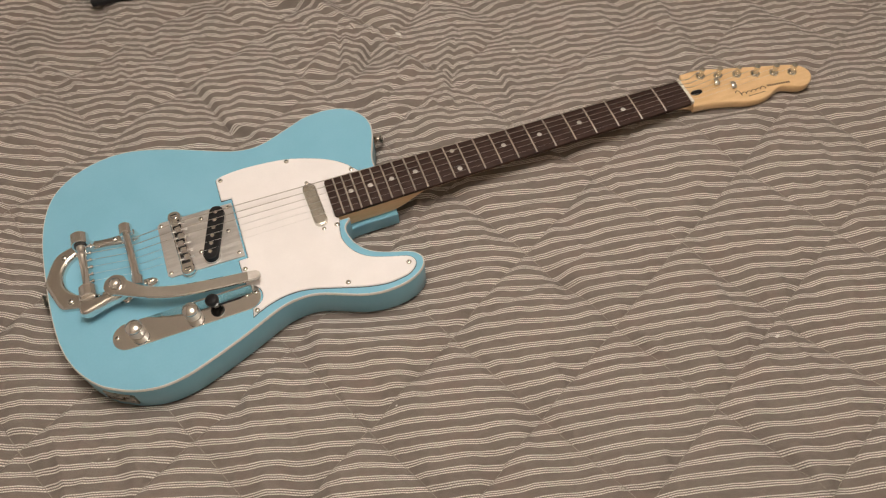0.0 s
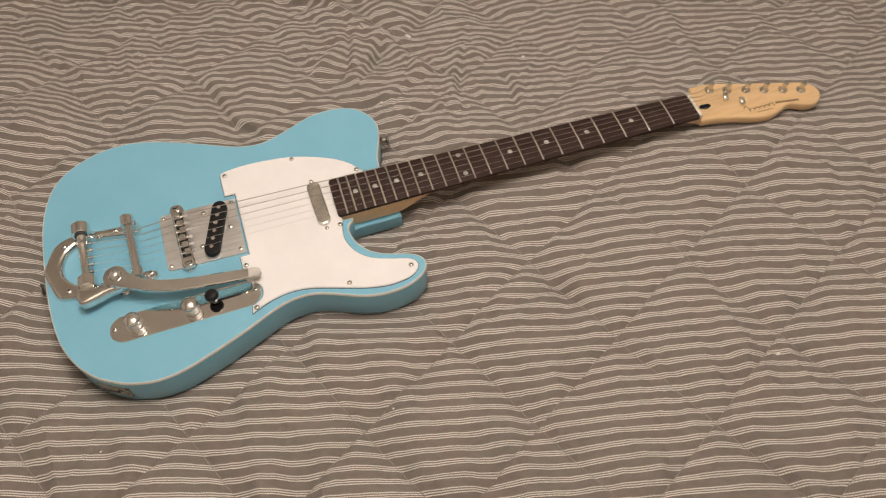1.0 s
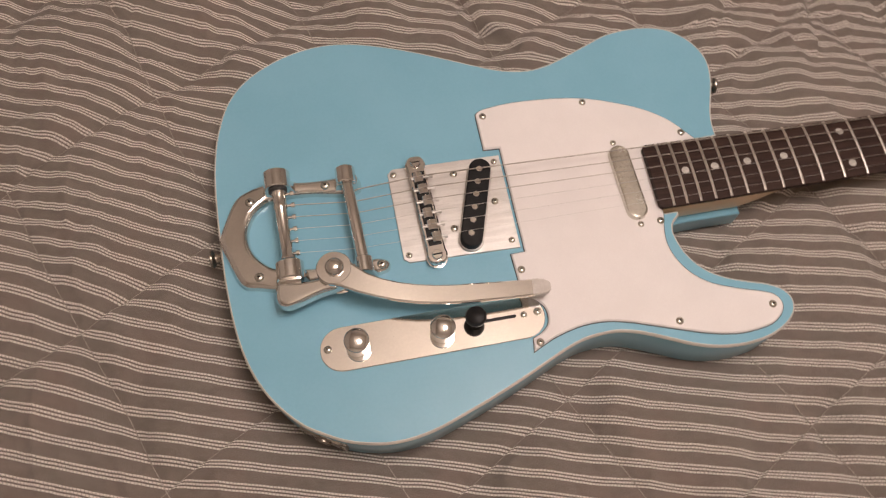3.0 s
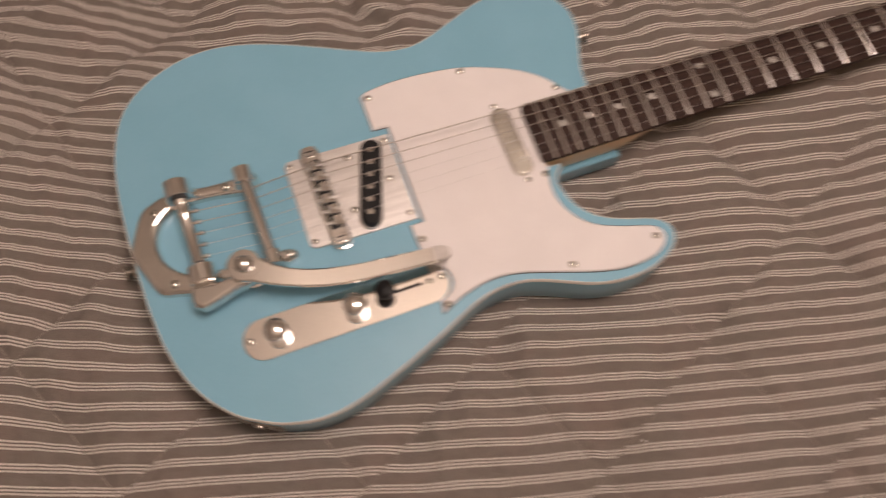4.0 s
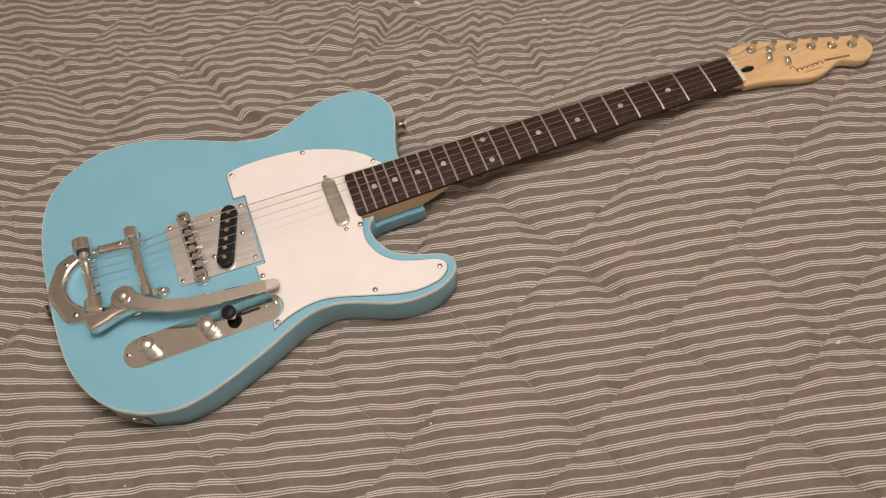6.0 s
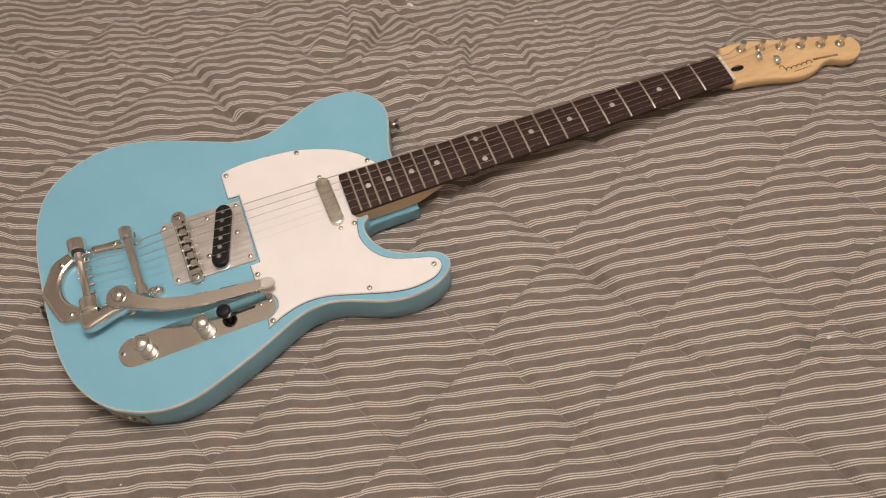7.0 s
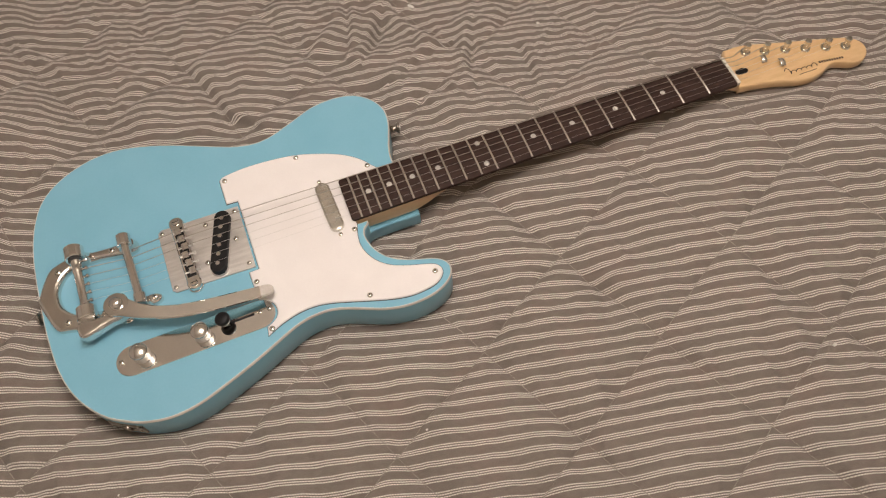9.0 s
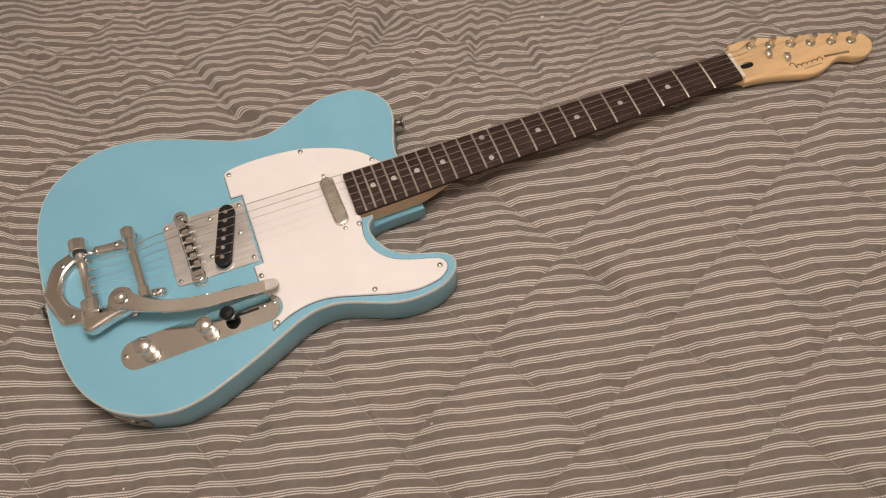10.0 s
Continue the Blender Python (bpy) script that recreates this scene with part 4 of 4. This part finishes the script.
    tube(bm, coil, 0.0011, 6)
    part("spring", bm, CHROME, ob, "short steel coil spring")
    # the arm: a flat bar that sweeps out over the control plate
    path = [(-84, -46.7), (-76, -52.1), (-66, -59.1), (-55, -64.5), (-42, -69.3), (-28, -72.9), (-14, -75.3), (0, -76.7), (16, -77.5), (34, -78.3), (50, -78.7), (57, -78.7)]
    zs = [0.0718, 0.0716, 0.0711, 0.0704, 0.0694, 0.0682, 0.067, 0.0658, 0.0642, 0.0624, 0.0608, 0.0601]
    wide = [11.5, 9.6, 8.0, 7.3, 7.1, 7.1, 7.1, 7.1, 7.0, 6.8, 6.5, 6.3]

    def flat_bar(bm, pts, heights, widths, thick):
        rows = []
        for i, (x, y) in enumerate(pts):
            a, b = pts[max(i - 1, 0)], pts[min(i + 1, len(pts) - 1)]
            d = Vector((b[0] - a[0], b[1] - a[1])).normalized()
            nx, ny = -d.y, d.x
            row = []
            for w, dz in ((-1, -0.6), (-1, 0.5), (-0.84, 1.0), (0.84, 1.0), (1, 0.5), (1, -0.6), (0.84, -1.0), (-0.84, -1.0)):
                row.append(bm.verts.new(((x + nx * w * widths[i]) / 1000, (y + ny * w * widths[i]) / 1000, heights[i] + dz * thick)))
            rows.append(row)
        for a, b in zip(rows, rows[1:]):
            for k in range(8):
                bm.faces.new((a[k], a[(k + 1) % 8], b[(k + 1) % 8], b[k]))
        bm.faces.new(rows[0])
        bm.faces.new(rows[-1])

    bm = bmesh.new()
    flat_bar(bm, path, zs, wide, 0.0018)
    lathe(bm, [(0.0, 0.0688), (0.0122, 0.0690), (0.0130, 0.0700), (0.0130, 0.0726), (0.0122, 0.0736), (0.0, 0.0739)], 36, Matrix.Translation((-0.0845, -0.0450, 0)))
    arm = part("arm", bm, CHROME, ob, "flat polished arm", 14)
    bm = bmesh.new()
    tip = [(56, -78.6), (60, -79.0), (65, -79.5), (68, -79.8), (69.5, -79.9)]
    flat_bar(bm, tip, [0.0600, 0.0598, 0.0596, 0.0594, 0.0593], [6.3, 6.4, 6.0, 4.4, 2.4], 0.0022)
    part("arm_tip", bm, TIP, arm, "pale plastic arm tip", 35)
    bm = bmesh.new()
    lathe(bm, [(0.0070, 0.0738), (0.0070, 0.0754), (0.0056, 0.0779), (0.0030, 0.0793), (0.0, 0.0796)], 24, Matrix.Translation((-0.0840, -0.0450, 0)))
    part("hinge_nut", bm, CHROME, arm)


tailpiece()


def controls():
    bm = bmesh.new()
    slab(bm, stadium(-0.0870, -0.0980, 0.0470, -0.0955, 0.0167, 16), [(0.0, TOP - 0.0002), (0.0, TOP + 0.0009), (0.0005, TOP + 0.0014)])
    plate = part("control_plate", bm, CHROME, guitar, "mirror-bright chrome control plate")
    screws(plate, 0.0030, TOP + 0.0015, [(-98, -97.0), (58.5, -93.2)])
    screws(plate, 0.0024, TOP + 0.0015, [(48, -94.0)])
    bm = bmesh.new()
    slab(bm, stadium(0.008, -0.0946, 0.041, -0.0940, 0.0012, 6), [(0.0, TOP + 0.0010), (0.0, TOP + 0.0017)])
    part("slot", bm, BLACK, plate, "dark switch slot")
    first = None
    for x in (-0.0760, -0.0135):
        if first is None:
            bm = bmesh.new()
            lathe(bm, [(0.0086, 0.0), (0.0090, 0.0004), (0.0090, 0.0104), (0.0086, 0.0109), (0.0086, 0.0114)], 40)
            for f in bm.faces[:]:
                f.material_index = 1
            cap, bend = radians(36), 0.0086 / math.sin(radians(36))
            lathe(bm, [(0.0086, 0.0114), (0.0091, 0.0118), (0.0092, 0.0126), (0.0091, 0.0132), (0.0089, 0.0137)] + [(bend * math.sin(a), 0.0140 + bend * (math.cos(a) - math.cos(cap))) for a in np.linspace(cap, 0, 12)], 40)
            n = len(bm.faces)
            # a black ring paints the shade in the groove below the dome
            lathe(bm, [(0.0087, 0.0106), (0.0088, 0.0108), (0.0088, 0.0115), (0.0087, 0.0117)], 40)
            for f in bm.faces[n:]:
                f.material_index = 2
            first = part("knob", bm, [CHROME, KNURL, PLY_AND_GROOVE_SHADE], guitar, "domed chrome knob", 28)
            first.matrix_local = pose(x, -0.0972, TOP + 0.0018)
        else:
            again(first, guitar, (x, -0.0972, TOP + 0.0018), label="domed chrome knob")
    switch = new("selector_switch")
    switch.parent = guitar
    bm = bmesh.new()
    block(bm, 0.0100, 0.0150, -0.0952, -0.0934, TOP, 0.0560, 0.0003)
    part("lever", bm, BRUSHED, switch)
    bm = bmesh.new()
    lathe(bm, [(0.0030, 0.0), (0.0046, 0.0008), (0.0058, 0.0028), (0.0070, 0.0052), (0.0078, 0.0078), (0.0078, 0.0098), (0.0068, 0.0116), (0.0046, 0.0128), (0.0, 0.0132)], 30, pose(0.0125, -0.0943, 0.0498, -6, -7, 0))
    part("switch_tip", bm, BLACK, switch, "black barrel-shaped tip", 30)


controls()


def side_fittings():
    # jack plate on the lower side
    a, b = Vector((-0.128, -0.1425)), Vector((-0.090, -0.1655))
    mid, way = (a + b) / 2, (b - a).normalized()
    turn = math.degrees(math.atan2(way.y, way.x))
    jack = new("jack_plate")
    jack.parent = guitar
    jack.matrix_local = pose(mid.x - 0.0005, mid.y - 0.0012, 0.023, 90, 0, turn)
    bm = bmesh.new()
    slab(bm, rounded([(-0.018, -0.010), (-0.018, -0.010), (0.018, -0.010), (0.018, -0.010), (0.018, 0.010), (0.018, 0.010), (-0.018, 0.010), (-0.018, 0.010)], 3), [(0.0, -0.003), (0.0, 0.0008), (0.0006, 0.0014)])
    part("plate", bm, DARK_CHROME, jack, "chrome plate with the bed's dark reflection put into its colour")
    bm = bmesh.new()
    lathe(bm, [(0.0062, 0.0), (0.0062, 0.0030), (0.0048, 0.0034), (0.0042, 0.0018), (0.0, 0.0016)], 24)
    part("socket", bm, [DARK_CHROME], jack)
    bm = bmesh.new()
    lathe(bm, [(0.0043, 0.0014), (0.0043, 0.0022), (0.0, 0.0022)], 20)
    part("hole", bm, BLACK, jack, "dark jack hole")
    first = screw_mesh(0.0022, jack, (-0.0148, 0.0, 0.0014))
    again(first, jack, (0.0148, 0.0, 0.0014))
    for x, y, turn in ((0.2500, 0.0945, 90 - 8), (-0.1690, -0.002, -90)):
        button = new("strap_button")
        button.parent = guitar
        button.matrix_local = pose(x, y, 0.0225) @ Matrix.Rotation(radians(turn - 90), 4, "Z") @ Matrix.Rotation(radians(90), 4, "Y")
        bm = bmesh.new()
        lathe(bm, [(0.0078, -0.001), (0.0078, 0.0012), (0.0050, 0.0030), (0.0036, 0.0060), (0.0042, 0.0092), (0.0070, 0.0112), (0.0072, 0.0126), (0.0056, 0.0134), (0.0, 0.0134)], 26)
        part("knob", bm, DARK_CHROME, button)
        bm = bmesh.new()
        lathe(bm, [(0.0030, 0.0130), (0.0030, 0.0139), (0.0, 0.0146)], 14)
        part("screw", bm, BRUSHED, button)


side_fittings()


def strings():
    radii = [0.00054, 0.00043, 0.00033, 0.00022, 0.00017, 0.00013]
    for k in range(6):
        yb, yn = 0.0262 - k * 0.01048, 0.0172 - k * 0.00688
        px, py = POSTS[k][0] / 1000, POSTS[k][1] / 1000
        z_saddle = 0.0586
        bm = bmesh.new()
        ys = 0.0232 - k * 0.00985
        pts = [(-0.1085, ys, SHAFT + 0.001), (-0.0710, ys, BAR - 0.0046), (-0.0655, ys, BAR - 0.0057), (-0.0600, ys, BAR - 0.0056), (-0.012, yb + 0.0004, 0.0580), (-0.0075, yb + 0.0004, z_saddle)]
        pts += [(0.3, (yb + 0.0004) * 0.545 + yn * 0.455, 0.0575), (0.6495, yn, 0.0562), (0.664, yn + (py - yn) * 0.1, 0.0528)]
        pts += [(px - 0.004, py + 0.0028, 0.0500), (px, py + 0.0030, 0.0498), (px + 0.003, py, 0.0496), (px, py - 0.003, 0.0494), (px - 0.003, py, 0.0492), (px, py + 0.003, 0.0490)]
        tube(bm, pts, radii[k], 6)
        part("string", bm, STEEL if k < 3 else PLAIN, guitar)


strings()

# ---- small things on the bed ----
def tablet():
    corner, way = Vector((-0.0790, 0.5110)), Vector((math.cos(radians(-2)), math.sin(radians(-2))))
    over = Vector((-way.y, way.x))
    at = corner + way * 0.120 + over * 0.085
    ob = thing("tablet", "black slate tablet with a grey blank screen, on the bedspread", "tablet", (at.x, at.y, BED + 0.014))
    ob.rotation_euler = (0, 0, radians(-2))
    line = rounded(mm([(-114, -85), (114, -85), (118.5, -83.5), (120, -79), (120, 79), (118.5, 83.5), (114, 85), (-114, 85), (-118.5, 83.5), (-120, 79), (-120, -79), (-118.5, -83.5)]), 1)
    bm = bmesh.new()
    slab(bm, line, [(0.002, 0.0), (0.0, 0.002), (0.0, 0.0070), (0.0012, 0.0082)])
    part("case", bm, BLACK, ob, "black rounded case")
    bm = bmesh.new()
    block(bm, -0.112, 0.112, -0.077, 0.077, 0.0080, 0.0086, 0.0002)
    part("screen", bm, GLASS, ob, "grey glossy blank screen")


tablet()


def lint(x, y, long, wide, turn, seed):
    rng = random.Random(seed)
    bm = bmesh.new()
    bmesh.ops.create_icosphere(bm, subdivisions=2, radius=1.0)
    for v in bm.verts:
        v.co = Vector((v.co.x * long, v.co.y * wide, v.co.z * wide * 0.7)) * (0.75 + 0.5 * rng.random())
    ob = part("lint", bm, LINT, None)
    ob.matrix_world = pose(x, y, BED + ground_at(x, y) + wide * 0.45, 0, 0, turn)
    tagged(ob, "small white speck of lint on the bedspread", "lint", "specks on the bedspread")


for k, (x, y, long, wide, turn) in enumerate(((0.345, 0.288, 0.0050, 0.0024, -50), (0.490, 0.194, 0.0022, 0.0018, 0), (0.597, -0.330, 0.0032, 0.0017, 10), (0.170, -0.262, 0.0013, 0.0010, 0), (-0.135, -0.215, 0.0012, 0.0009, 20))):
    lint(x, y, long, wide, turn, k)
